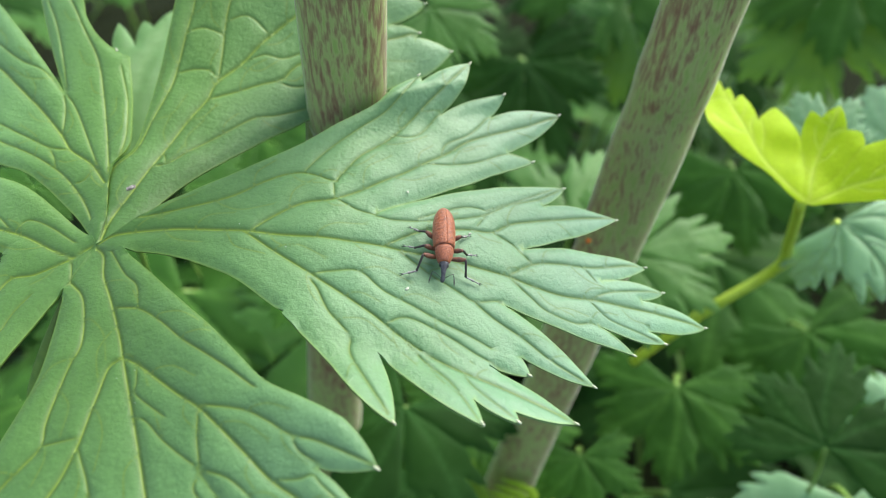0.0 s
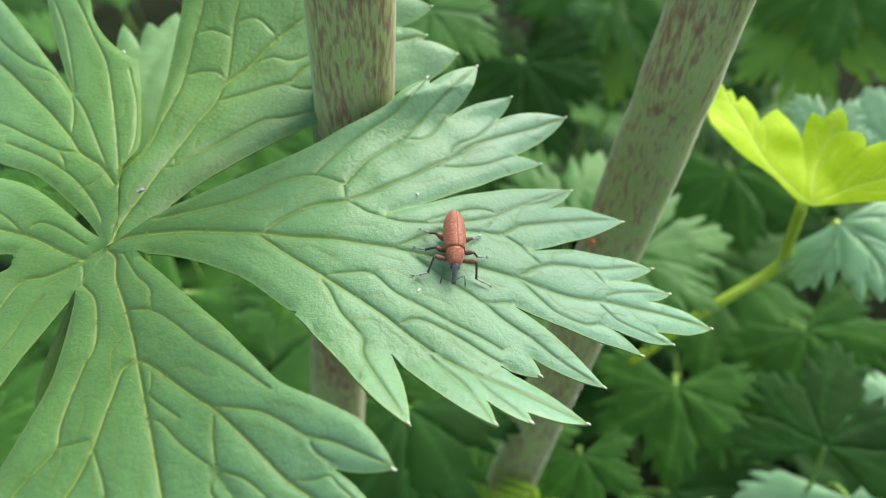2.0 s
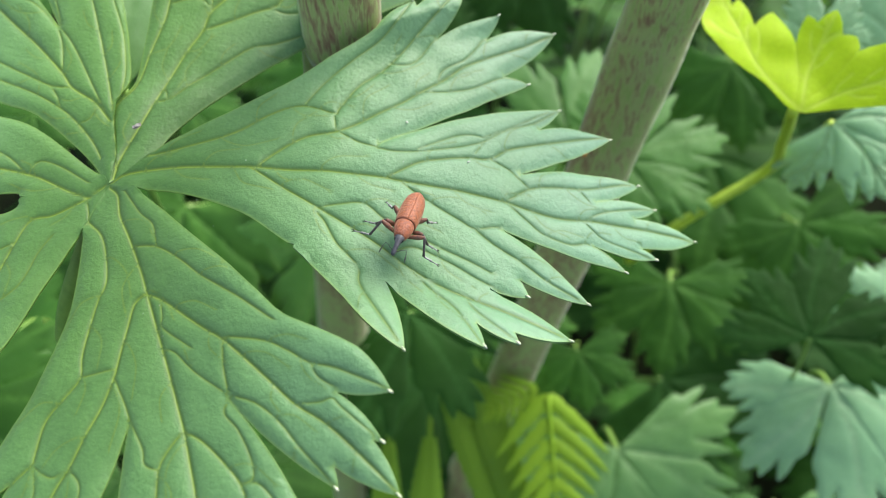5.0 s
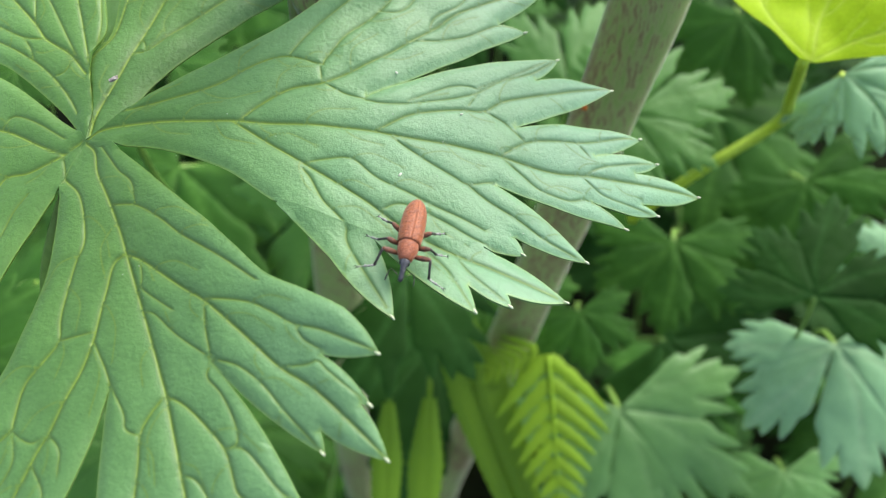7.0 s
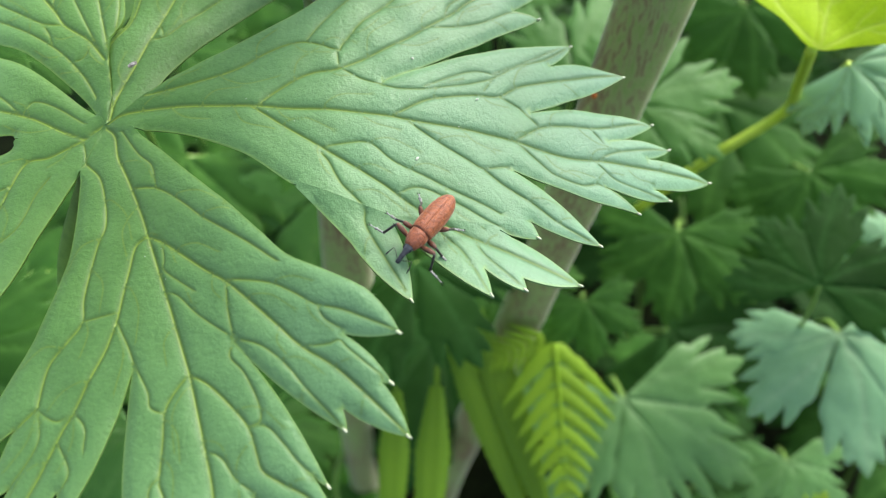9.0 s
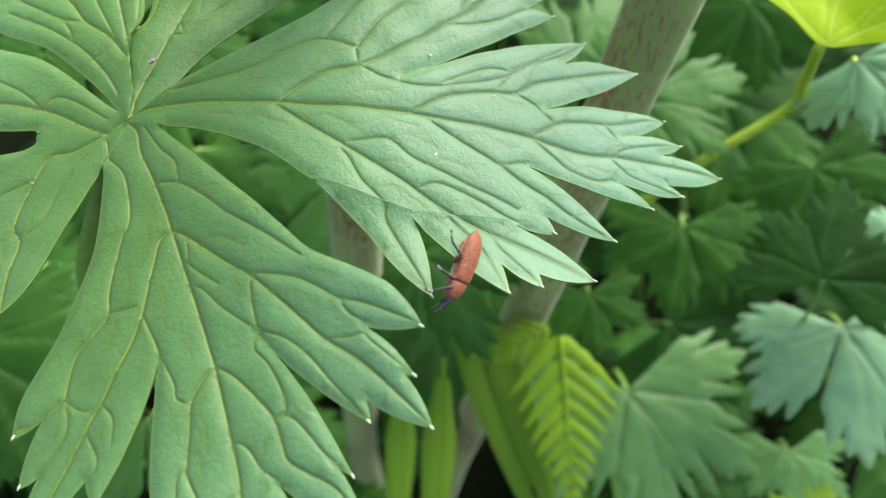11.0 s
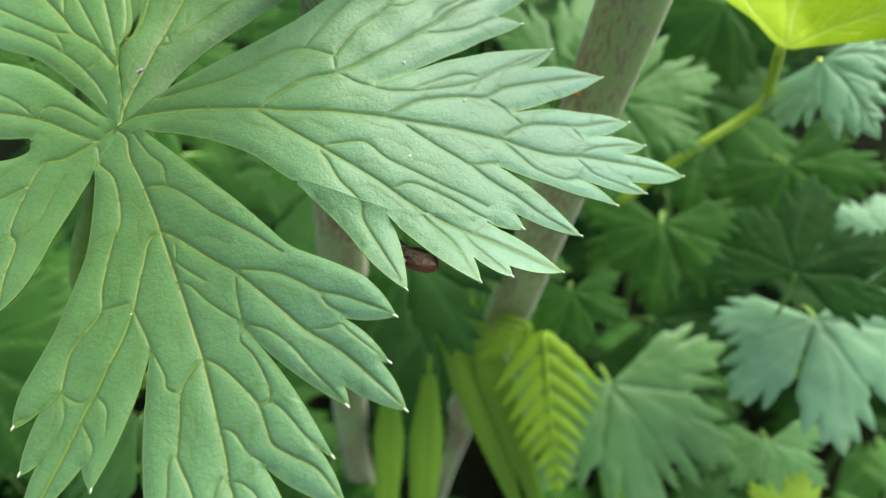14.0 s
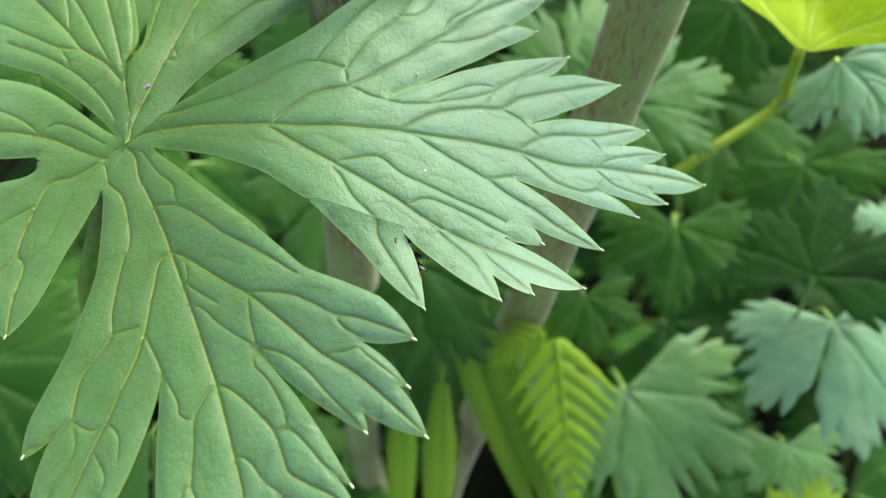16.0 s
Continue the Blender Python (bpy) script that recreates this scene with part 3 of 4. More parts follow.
LOW_LEFT = [
    (.8, (9.1, -19.2), (7.7, -20.5), (7.2, -23.9), (6.7, -28.9), (6.4, -30.9), (5.4, -34.5), (3.8, -38.2), (2.2, -42.2), (1.2, -44), (-0.3, -47.5), (-1.5, -50.3), (-3.4, -54.4), (-5.4, -57.7)),
    (.65, (-2.3, -6.1), (0.4, -8.8), (1.8, -12.3), (2.6, -16.6), (1.8, -19.6), (1.3, -23.1), (1, -27.3), (1.4, -30.3), (-0.4, -33), (-2.5, -35.9), (-3.1, -40.2), (-3.3, -41.3), (-6.2, -43.9), (-9.7, -44.9)),
    (.3, (2.2, -42.2), (4.2, -44.3), (4.4, -46.9)),
    (.35, (1.4, -30.3), (4.8, -29.9), (6.4, -29.7)),
    (.3, (2.2, -42.4), (-0.1, -43.1), (-3, -41.5)),
    (.3, (-2.9, -41.5), (-2, -45.2), (-3.7, -48.7), (-5.2, -50.6)),
    (.3, (0.7, -45.8), (2.8, -49.3), (2, -51.7)),
]
LEFT_VEINS = [
    (.8, (-0.5, -0.1), (-2.2, -1.1), (-3.3, -2), (-8.2, -4.2), (-11.8, -4.8), (-13.5, -8.5), (-15, -13.1), (-15.3, -16.3), (-14.1, -18), (-14.7, -22.2), (-15, -24.8), (-15.1, -28.8)),
    (1, (-3.4, -1.8), (-6.4, -0.4), (-11, 2.2), (-14.1, 3.6), (-19.2, 5.1), (-24.2, 5.8), (-34.3, 7.2), (-43, 8.3)),
    (.45, (-15, 4.1), (-18.7, 7.3), (-25.2, 10.8), (-32.1, 15)),
    (.35, (-14.2, 3.9), (-12.6, 5.7), (-8.5, 4), (-3.7, 0.8)),
    (.45, (-13.5, -8.5), (-18.2, -10.4), (-20.6, -12.1), (-25.2, -16.8)),
    (.45, (-15.3, -16.3), (-19.1, -20.1), (-22.7, -24.2)),
    (.3, (-7.6, -8), (-9.4, -10.9), (-11, -15.4), (-13.9, -18)),
    (.35, (-3.3, -2.2), (-2.6, -4.4), (-2.2, -6.2)),
]
UP_VEINS = [
    (.9, (0.4, 0.9), (1, 5.5), (2.9, 11.5), (5.5, 19.7), (8.1, 25.9), (10.8, 30.3), (12.3, 33.8), (16.4, 37.7), (21, 42.7), (25.9, 46.6), (37, 54.8)),
    (.6, (12.3, 33.8), (12.7, 38.1), (13, 43.5), (13.7, 46.8), (15.7, 53.9)),
    (.6, (10.8, 30.3), (14.9, 32.1), (19.6, 34.3), (23.4, 36), (26.7, 39.3), (38.1, 44.9), (48, 49.7)),
    (.5, (4.6, 16.1), (7, 17), (10.8, 21.1), (14.9, 24.6), (19.2, 28.1), (22.9, 29.4), (29.5, 32.4), (41.4, 38.2)),
    (.7, (0.4, 3.1), (-1, 9.3), (-2, 15.2), (0.5, 19.1), (2.3, 25.9), (4.3, 31.6), (5, 34.8), (6.2, 41.1), (7.4, 46.3), (7.7, 52.4)),
    (.35, (5.1, 34.6), (7.7, 35.4), (10.7, 35.5), (12.3, 34.3)),
]
UP_SIDE = [
    (.3, (22.4, 35.3), (25.4, 35), (29.3, 36.3), (41.3, 42.3)),
    (.35, (5.5, 19.6), (6.3, 16.9), (4.7, 16)),
    (.3, (17.3, 38), (20.2, 39.2), (23.2, 39.2), (26.4, 40.8)),
    (.3, (6.2, 41.1), (9.1, 42.1), (12.7, 41.5)),
    (.3, (13, 43.5), (16.9, 44.8), (20.8, 42.6)),
]
UPLEFT_VEINS = [
    (.6, (0.3, 4.4), (-1.5, 12.4), (-4.1, 21), (-7, 30), (-10.2, 38.9), (-14.8, 46.6), (-18.7, 53), (-24.2, 60.5)),
    (1, (-2.2, 12.2), (-5.7, 16.4), (-10.2, 19.8), (-12.9, 23.4), (-18.8, 29.9), (-24.6, 35.3), (-29, 39.4), (-37.2, 45), (-43.9, 41.9)),
    (.45, (-12.7, 23.2), (-13.7, 28.8), (-15, 32.2)),
    (.45, (-15.1, 32.6), (-19.9, 37.6), (-24.9, 40.3), (-30.4, 44.4), (-38.1, 52.3)),
    (.5, (-2.5, 5.3), (-4.3, 8.2), (-7.3, 11.9), (-11.5, 15.8), (-17.5, 19.7), (-23.5, 22.7)),
    (.5, (-10.4, 19.7), (-14.3, 20.6), (-19.9, 23.8), (-24.9, 26.7), (-32.2, 29.8)),
]
UPLEFT_SIDE = [
    (.4, (-3.6, 14.4), (-6.7, 19.9), (-11.7, 28.6), (-14.5, 32.2)),
    (.4, (-14.6, 32.8), (-17.4, 40.8), (-20.5, 48.3), (-23.3, 53.4), (-27.9, 62)),
    (.35, (-11.5, 15.8), (-12.5, 18.2), (-14.2, 20.5)),
    (.35, (-4.5, 8.8), (-7.4, 11.9), (-5.7, 12.9), (-4.7, 15.3)),
    (.35, (-1.2, 17.6), (-1.2, 21.9), (-2.7, 29.5), (-5.6, 37.2)),
]

# Lines on which the lobes grow together.
SEAMS = [((0, 0), (4.8, -1.5)), ((0, 0), (-2.8, -7.1)), ((0, 0), (-1.6, -1.3)), ((-1.6, -1.3), (-14.4, -0.6)), ((0, 0), (-0.9, 1.4)), ((0, 0), (0.3, 4.7)), ((0.3, 4.7), (-2.1, 15.4)), ((0, 0), (5.4, 4.2))]

LEAF_BASE = Vector((-0.05233, 0.07959, 0.52634))


# The two low fingers of the right lobe bend on these lines: from, to, lift of the tip, reach.
BENDS = {"low": ((30.2, -13.6), (43.5, -18.3), 8.0, 11.0), "broad": ((43.5, -18.3), (58.8, -18.0), 6.0, 8.2)}


def curl(kind):
    """Lifts a finger towards its tip, more the further it lies from its bend."""
    a, b, lift, reach = BENDS[kind]
    a, b = np.array(a), np.array(b)
    n = np.array([(b - a)[1], -(b - a)[0]]) / np.linalg.norm(b - a)

    def warp(x, y, z):
        u = lift * (max(0.0, (np.array((x, y)) - a) @ n) / reach) ** 1.5
        return x + 0.06 * u, y - 0.55 * u, z + 0.83 * u
    return warp


def fold_low(x, y, z):
    """The side of the low lobe that lies beyond its midrib rises to its edge."""
    u = 6.5 * min(1.4, max(0.0, 0.88 * (x - 5) + 0.42 * (y + 14)) / 22) ** 1.4
    return x + 0.17 * u, y - 0.45 * u, z + 0.87 * u


def fold_right(x, y, z):
    """The upper flank of the right lobe turns up towards the stem."""
    u = 3.6 * min(1.0, max(0.0, -0.447 * (x - 4) + 0.894 * (y - 1)) / 7) ** 1.4
    return x + 0.17 * u, y - 0.80 * u, z + 0.59 * u


def bend_axis(kind):
    (ax, ay), (bx, by) = BENDS[kind][:2]
    turn = 0.45 if kind == "low" else 1.0
    return Vector((ax - bx, (ay - by) * turn, (main_surface(ax, ay) - main_surface(bx, by)) * turn)).normalized()


def build_finger(name, kind, outline, tips, every, leaf):
    a, b = BENDS[kind][:2]
    low, warp = (lambda x, y: main_surface(x, y) + 0.10), curl(kind)
    veins = [q for q in every if inside(outline, q[0]).any()]
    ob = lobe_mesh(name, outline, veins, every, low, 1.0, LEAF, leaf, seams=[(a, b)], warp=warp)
    hinge = Vector((*b, main_surface(*b) + 1.0)) / 1000
    ob.data.transform(Matrix.Translation(-hinge))
    ob.location = hinge
    for tip in tips:
        tip = np.array(tip)
        t = tooth_tip(ob, tip, tip - (np.array(a) + b) / 2, low)
        shift = Vector(warp(*tip, 0.0)) / 1000 - Vector((*tip, 0)) / 1000
        t.location = shift - hinge
    return ob


def build_main_leaf():
    leaf = tagged(new("palmate_leaf"), "large deeply cut blue-green leaf with grooved pale veins", "leaf")
    leaf.location = LEAF_BASE
    lobes = (RIGHT_LOBE, LOW_LOBE, LOWLEFT_LOBE, LEFT_LOBE, UPLEFT_LOBE, UP_LOBE)
    shapes = [lobe_outline(a, f, b, 0.6)[:2] for a, f, b in lobes]
    drawn = lambda kinds: [(resample(bezier(pts, 12 * len(pts)), 0.5), weight) for kind in kinds for weight, *pts in kind]
    every = drawn((RIGHT_VEINS, RIGHT_SIDE, RIGHT_OUTER, RIGHT_LOW, LOW_VEINS, LOW_RIGHT, LOW_MIDDLE, LOW_LEFT, LEFT_VEINS, UPLEFT_VEINS, UPLEFT_SIDE))
    upper = drawn((UP_VEINS, UP_SIDE))
    every += cross_veins(every, random.Random(4))
    upper += cross_veins(upper, random.Random(5))
    for lobe, (line, tips) in zip(lobes, shapes):
        surf = upper_surface if lobe is UP_LOBE else main_surface
        fold = fold_low if lobe is LOW_LOBE else fold_right if lobe is RIGHT_LOBE else None
        own = upper if lobe is UP_LOBE else every
        veins = [q for q in own if inside(line, q[0][::max(1, len(q[0]) // 6)]).any()]
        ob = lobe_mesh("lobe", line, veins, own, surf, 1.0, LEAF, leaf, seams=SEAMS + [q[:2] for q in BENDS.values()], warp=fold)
        for tip, way in tips:
            t = tooth_tip(ob, tip, way, surf)
            if fold:
                t.location = (Vector(fold(*tip, 0.0)) - Vector((*tip, 0))) / 1000
    # the low fingers of the right lobe, each on its own bend
    a, b, tip = np.array((43.5, -18.3)), np.array((30.2, -13.6)), np.array((46.2, -27.6))
    lap = np.array((0.3, 0.8))
    low = np.vstack([resample([b, b + lap, a + lap, a], 0.6), bowed(a, tip, (41, -21), 0.13, 0.6)[1:], bowed(tip, (37.8, -20.6), (42, -21), 0.1, 0.6)[1:], resample([(37.8, -20.6), b], 0.6)[1:-1]])
    low = build_finger("finger", "low", low, [tip], every, leaf)
    run = [(58.8, -18.0), (70.2, -23.5), (61.6, -23.6), (61.9, -25.1), (56.2, -23.0), (57.0, -26.2), (43.5, -18.3)]
    hearts = [(60, -21), (62, -22.5), (60, -23.2), (58, -23), (55, -23), (52, -20)]
    broad = [resample([(43.5, -18.3), (43.7, -17.4), (58.6, -17.2), (58.8, -18.0)], 0.6)]
    for p, q, h in zip(run, run[1:], hearts):
        broad.append(bowed(p, q, h, 0.11, 0.6)[1:])
    broad = build_finger("finger", "broad", np.vstack(broad)[:-1], [run[1], run[3], run[5]], every, leaf)
    pts = bezier([(-0.0005, -0.0003, -0.0019), (-0.006, -0.001, -0.009), (-0.022, -0.006, -0.040), (-0.034, 0.004, -0.10), (-0.030, 0.03, -0.24)], 30)
    v, f = tube(pts, [0.0017] * len(pts), 10)
    link_mesh("petiole", v, f, STALK, leaf, "green leaf stalk")
    return leaf, low, broad


def wild_lobes(rng, count=5, length=70.0, spread=250.0, cut=0.5, waist=0.9, web=0.42):
    """Lobes of an ordinary leaf of the same kind, in the form of MAIN_LOBES."""
    lobes = []
    for k in range(count):
        mid = math.radians(90 + (k - (count - 1) / 2) * spread / count + rng.uniform(-4, 4))
        half = math.radians(spread / count / 2)
        big = length * (1.0 - 0.22 * abs(k - (count - 1) / 2) / (count / 2)) * rng.uniform(0.9, 1.08)
        pol = lambda r, a: (round(big * r * math.cos(mid + a * half), 2), round(big * r * math.sin(mid + a * half), 2))
        j = lambda: rng.uniform(-0.03, 0.03)
        low = max(0.60, web + 0.1)
        fingers = [
            [pol(low + j(), -0.98) + pol(low + 0.06, -0.80), pol(0.86 + j(), -0.68) + pol(cut, -0.40)],
            [pol(0.90 + j(), -0.33) + pol(0.86, -0.18), pol(1.0 + j(), 0.02 + j()) + pol(0.86, 0.20), pol(0.91 + j(), 0.35) + pol(cut, 0.42)],
            [pol(0.86 + j(), 0.68) + pol(low + 0.06, 0.80), pol(low + j(), 0.98)],
        ]
        lobes.append(([pol(0.10, -1.0), pol(0.25, -waist), pol(web, -1.0)], fingers, [pol(web, 1.0), pol(0.25, waist), pol(0.10, 1.0)]))
    return lobes


def build_wild_leaf(seed, material, label, length=70.0, count=5, spread=250.0, droop=0.0015, grid=2.4, stalk=STALK, cup=0.035, stalk_length=0.14, cut=0.70, waist=1.0, web=0.48):
    rng = random.Random(seed)
    leaf = tagged(new("palmate_leaf"), label, "leaf", "garden foliage")
    lobes = wild_lobes(rng, count, length, spread, cut, waist, web)
    ph = rng.uniform(0, 6)

    def surf(x, y):
        r, a = math.hypot(x, y), math.atan2(y, x)
        return -droop * r * r * (1 + 0.5 * math.sin(2 * a + ph)) + cup * r * 0.25 * math.cos(count * 360 / spread * (a - math.pi / 2)) + 1.2 * noise.noise((x * 0.05, y * 0.05, seed))

    shapes = [lobe_outline(a, f, b, grid * 0.55, 0.12, 2.0) for a, f, b in lobes]
    every = [v for s in shapes for v in s[2]]
    for line, tips, veins in shapes:
        lobe_mesh("lobe", line, veins, every, surf, grid, material, leaf, thick=0, quilt=0.9, vein_width=0.9)
    n = stalk_length
    if not n:
        return leaf
    pts = bezier([(0, 0, -0.0004), (0, -0.012, -0.18 * n), (rng.uniform(-0.01, 0.01), -0.02, -0.55 * n), (rng.uniform(-0.02, 0.02), -0.02, -n)], 15)
    v, f = tube(pts, [0.0014] * len(pts), 7)
    link_mesh("petiole", v, f, stalk, leaf, "slender leaf stalk")
    return leaf


def at_place(x, y, z, rx, ry, rz, size=1.0):
    return pose(x, y, z, rx, ry, rz) @ Matrix.Scale(size, 4)


def build_stem(points, radii, label):
    stem = tagged(new("plant_stem"), label, "stem", "flower stems")
    pts = bezier(points, 60)
    r = np.interp(np.linspace(0, 1, len(pts)), np.linspace(0, 1, len(radii)), radii)
    v, f = tube(pts, [a * (1 + 0.02 * math.sin(i * 0.9)) for i, a in enumerate(r)], 40)
    link_mesh("stalk", v, f, STEM, stem)
    return stem


def build_frond(length, width, pairs, label):
    """A fern frond along +y: a midrib and pairs of blunt, scalloped leaflets that slant towards its tip and run together there."""
    frond = tagged(new("fern_frond"), label, "fern", "fern fronds")
    rng = random.Random(int(length * 1e5))
    bend = lambda s: -0.22 * length * s * s
    pts = [Vector((0, length * s, bend(s))) for s in np.linspace(0, 1, 14)]
    v, f = tube(pts, list(np.linspace(0.0008, 0.0002, 14)), 6)
    link_mesh("midrib", v, f, FERN, frond)
    for i in range(pairs):
        s = 0.02 + 0.95 * (i / pairs) ** 0.9
        for sgn in (-1, 1):
            ln = width / 2 * (1 - s) ** 0.95 * rng.uniform(0.9, 1.08)
            wd = length / pairs * 0.40 * (1 - 0.35 * s)
            slant, n = rng.uniform(0.75, 0.95), 12
            verts, faces = [], []
            for k in range(n + 1):
                u = k / n
                w = wd * (1 - u ** 2.6) * (1.0 if k % 3 else 0.78) + 0.00012
                cx, cy = sgn * ln * u, length * s + ln * slant * u + 0.12 * ln * u * u
                cz = bend(s) - 0.22 * ln * u * u
                side = Vector((sgn * -slant, 1, 0)).normalized() * w
                for q in (-1, -0.5, 0, 0.5, 1):
                    verts.append((cx + side.x * q, cy + side.y * q, cz - w * 0.30 * q * q))
            for k in range(n):
                for j in range(4):
                    a = k * 5 + j
                    q = (a, a + 5, a + 6, a + 1)
                    faces.append(q if sgn > 0 else q[::-1])
            link_mesh("leaflet", verts, faces, FERN, frond)
    return frond


def build_lance(length, width, label):
    """A long narrow fern blade along +y with shallow lobes on both edges and a grooved midrib."""
    blade = tagged(new("fern_leaf"), label, "fern", "fern fronds")
    n, verts, faces = 60, [], []
    for k in range(n + 1):
        s = k / n
        w = width / 2 * min(1, 0.35 + 2.2 * s) * (1 - s ** 2.4) * (1 - 0.10 * abs(math.sin(k * 1.05))) + 0.0002
        for q in (-1, -0.6, -0.2, 0, 0.2, 0.6, 1):
            verts.append((w * q + 0.03 * length * s * s, length * s, -0.20 * length * s * s - 0.25 * w * q * q - (0.0004 if q == 0 else 0)))
    for k in range(n):
        for j in range(6):
            a = k * 7 + j
            faces.append((a, a + 1, a + 8, a + 7))
    link_mesh("blade", verts, faces, FERN_OLD, blade)
    v, f = tube([Vector((0.03 * length * s * s, length * s, -0.20 * length * s * s - 0.0008)) for s in np.linspace(-0.1, 0.96, 12)], list(np.linspace(0.0008, 0.0002, 12)), 6)
    link_mesh("midrib", v, f, FERN_OLD, blade, "yellow-green midrib")
    return blade


# ---- the weevil ----
def loft(sections, sides=28):
    """A closed skin through oval sections (y, z, half width, half height above, half height below)."""
    verts, faces = [], []
    for y, z, w, up, dn in sections:
        for k in range(sides):
            a = 2 * math.pi * k / sides
            c, s = math.cos(a), math.sin(a)
            verts.append((w * c / 1000, y / 1000, (z + (up if s > 0 else dn) * s) / 1000))
    for i in range(len(sections) - 1):
        for k in range(sides):
            a, b = i * sides + k, i * sides + (k + 1) % sides
            faces.append((a, a + sides, b + sides, b))
    faces.append(tuple(range(sides)))
    faces.append(tuple(range(len(verts) - 1, len(verts) - sides - 1, -1)))
    return verts, faces


def build_weevil():
    bug = tagged(new("weevil"), "rust-red weevil with a dark curved snout and grey-banded legs", "beetle")
    # wing cases, one to each side, with a seam between
    for sgn in (-1, 1):
        verts, faces = [], []
        rows = [(1.25, 1.36), (0.9, 1.46), (0.2, 1.54), (-0.8, 1.60), (-2.0, 1.60), (-3.2, 1.53), (-4.2, 1.36), (-4.9, 1.10), (-5.4, 0.80), (-5.75, 0.45), (-5.95, 0.12)]
        n = 14
        for y, w in rows:
            h = 0.98 * w
            for k in range(n + 1):
                a = math.pi / 2 * (1 - k / n) - (0.35 * k / n)
                x = sgn * (0.003 + w * math.cos(a))
                z = 2.35 + h * math.sin(a) - (0.02 if k == 0 else 0) + 0.02 * math.sin(k * 1.8)
                verts.append((x / 1000, y / 1000, z / 1000))
        for i in range(len(rows) - 1):
            for k in range(n):
                a = i * (n + 1) + k
                q = (a, a + n + 1, a + n + 2, a + 1)
                faces.append(q if sgn < 0 else q[::-1])
        ob = link_mesh("wing_case", verts, faces, ELYTRA, bug, "rust-red felted wing case")
        s = ob.modifiers.new("thickness", "SOLIDIFY")
        s.thickness, s.offset = 0.00012, -1
    ring = lambda k: 1.0 + (0.05 if k % 2 else -0.02)
    secs = [(-5.8, 2.3, 0.15, 0.1, 0.1)] + [(-5.6 + 0.42 * k, 2.3, 0.98 * min(1.5, 0.30 + 0.34 * k ** 0.8) * 0.97, 0.9, min(1.25, 0.3 + 0.28 * k) * ring(k)) for k in range(17)]
    v, f = loft(secs)
    link_mesh("abdomen", v, f, BELLY, bug, "buff segmented underside")
    v, f = loft([(1.15, 2.35, 1.22, 1.22, 1.2), (1.3, 2.35, 1.36, 1.36, 1.3), (1.9, 2.33, 1.40, 1.36, 1.3), (2.6, 2.26, 1.28, 1.22, 1.2), (3.2, 2.2, 1.05, 0.98, 1.0), (3.6, 2.15, 0.86, 0.8, 0.8), (3.7, 2.15, 0.7, 0.66, 0.66)])
    link_mesh("pronotum", v, f, THORAX, bug, "finely pitted rust-red thorax shield")
    v, f = loft([(3.5, 2.12, 0.72, 0.66, 0.66), (3.9, 2.1, 0.70, 0.62, 0.6), (4.25, 2.0, 0.55, 0.5, 0.5), (4.6, 1.88, 0.40, 0.38, 0.36), (5.2, 1.62, 0.33, 0.32, 0.3), (5.6, 1.38, 0.31, 0.3, 0.28), (5.95, 1.12, 0.34, 0.3, 0.28), (6.15, 0.95, 0.24, 0.2, 0.2), (6.2, 0.9, 0.1, 0.1, 0.1)], 18)
    link_mesh("snout", v, f, SNOUT, bug, "dark grey curved snout")
    for sgn in (-1, 1):
        v, f = loft([(3.85, 2.1, 0.02, 0.02, 0.02), (3.92, 2.1, 0.12, 0.2, 0.2), (4.1, 2.05, 0.16, 0.26, 0.26), (4.28, 2.0, 0.1, 0.18, 0.18), (4.34, 2.0, 0.02, 0.02, 0.02)], 12)
        ob = link_mesh("eye", [(a + sgn * 0.00056, b, c) for a, b, c in v], f, EYE_BLACK, bug, "glossy black eye")
        pts = [(sgn * 0.33, 5.7, 1.35), (sgn * 1.0, 5.2, 1.5), (sgn * 1.55, 4.9, 1.45), (sgn * 1.75, 5.4, 1.1), (sgn * 1.85, 5.9, 0.75), (sgn * 1.9, 6.3, 0.5)]
        v, f = tube([Vector(p) / 1000 for p in pts], [0.00005, 0.00004, 0.00005, 0.00006, 0.00011, 0.00003], 7)
        link_mesh("antenna", v, f, LEG_DARK, bug, "thin elbowed antenna")
    legs = []
    # hip, knee, ankle, toe in mm for the right side, front to back
    plan = [((0.75, 2.4, 1.4), (3.2, 2.9, 2.6), (3.7, 4.5, 0.5), (5.8, 5.2, 0.2)),
            ((0.95, 0.9, 1.2), (2.9, 1.1, 2.3), (4.0, 0.5, 0.5), (5.5, 0.2, 0.2)),
            ((0.95, -0.9, 1.2), (2.7, -1.5, 2.2), (3.3, -2.6, 0.55), (4.6, -3.3, 0.2))]
    for sgn in (1, -1):
        for k, joints in enumerate(plan):
            hip, knee, ankle, toe = [Vector((sgn * a, b, c)) / 1000 for a, b, c in joints]
            o = Vector((0, 0, 0))
            kn, an, to = knee - hip, ankle - hip, toe - hip
            v, f = tube([o, kn * 0.25, kn * 0.65, kn * 0.93, kn], [0.00020, 0.00030, 0.00040, 0.00028, 0.00020], 10)
            leg = link_mesh("leg", v, f, LEG_RUST, bug, "rust and grey jointed leg")
            leg.location = hip
            v, f = tube([kn, kn.lerp(an, 0.15), kn.lerp(an, 0.8), an], [0.00017, 0.00020, 0.00017, 0.00022], 8)
            link_mesh("shin", v, f, LEG_DARK, leg)
            mids = [an.lerp(to, s) for s in (0, 0.12, 0.2, 0.32, 0.4, 0.52, 0.6, 0.72, 0.86, 1.0)]
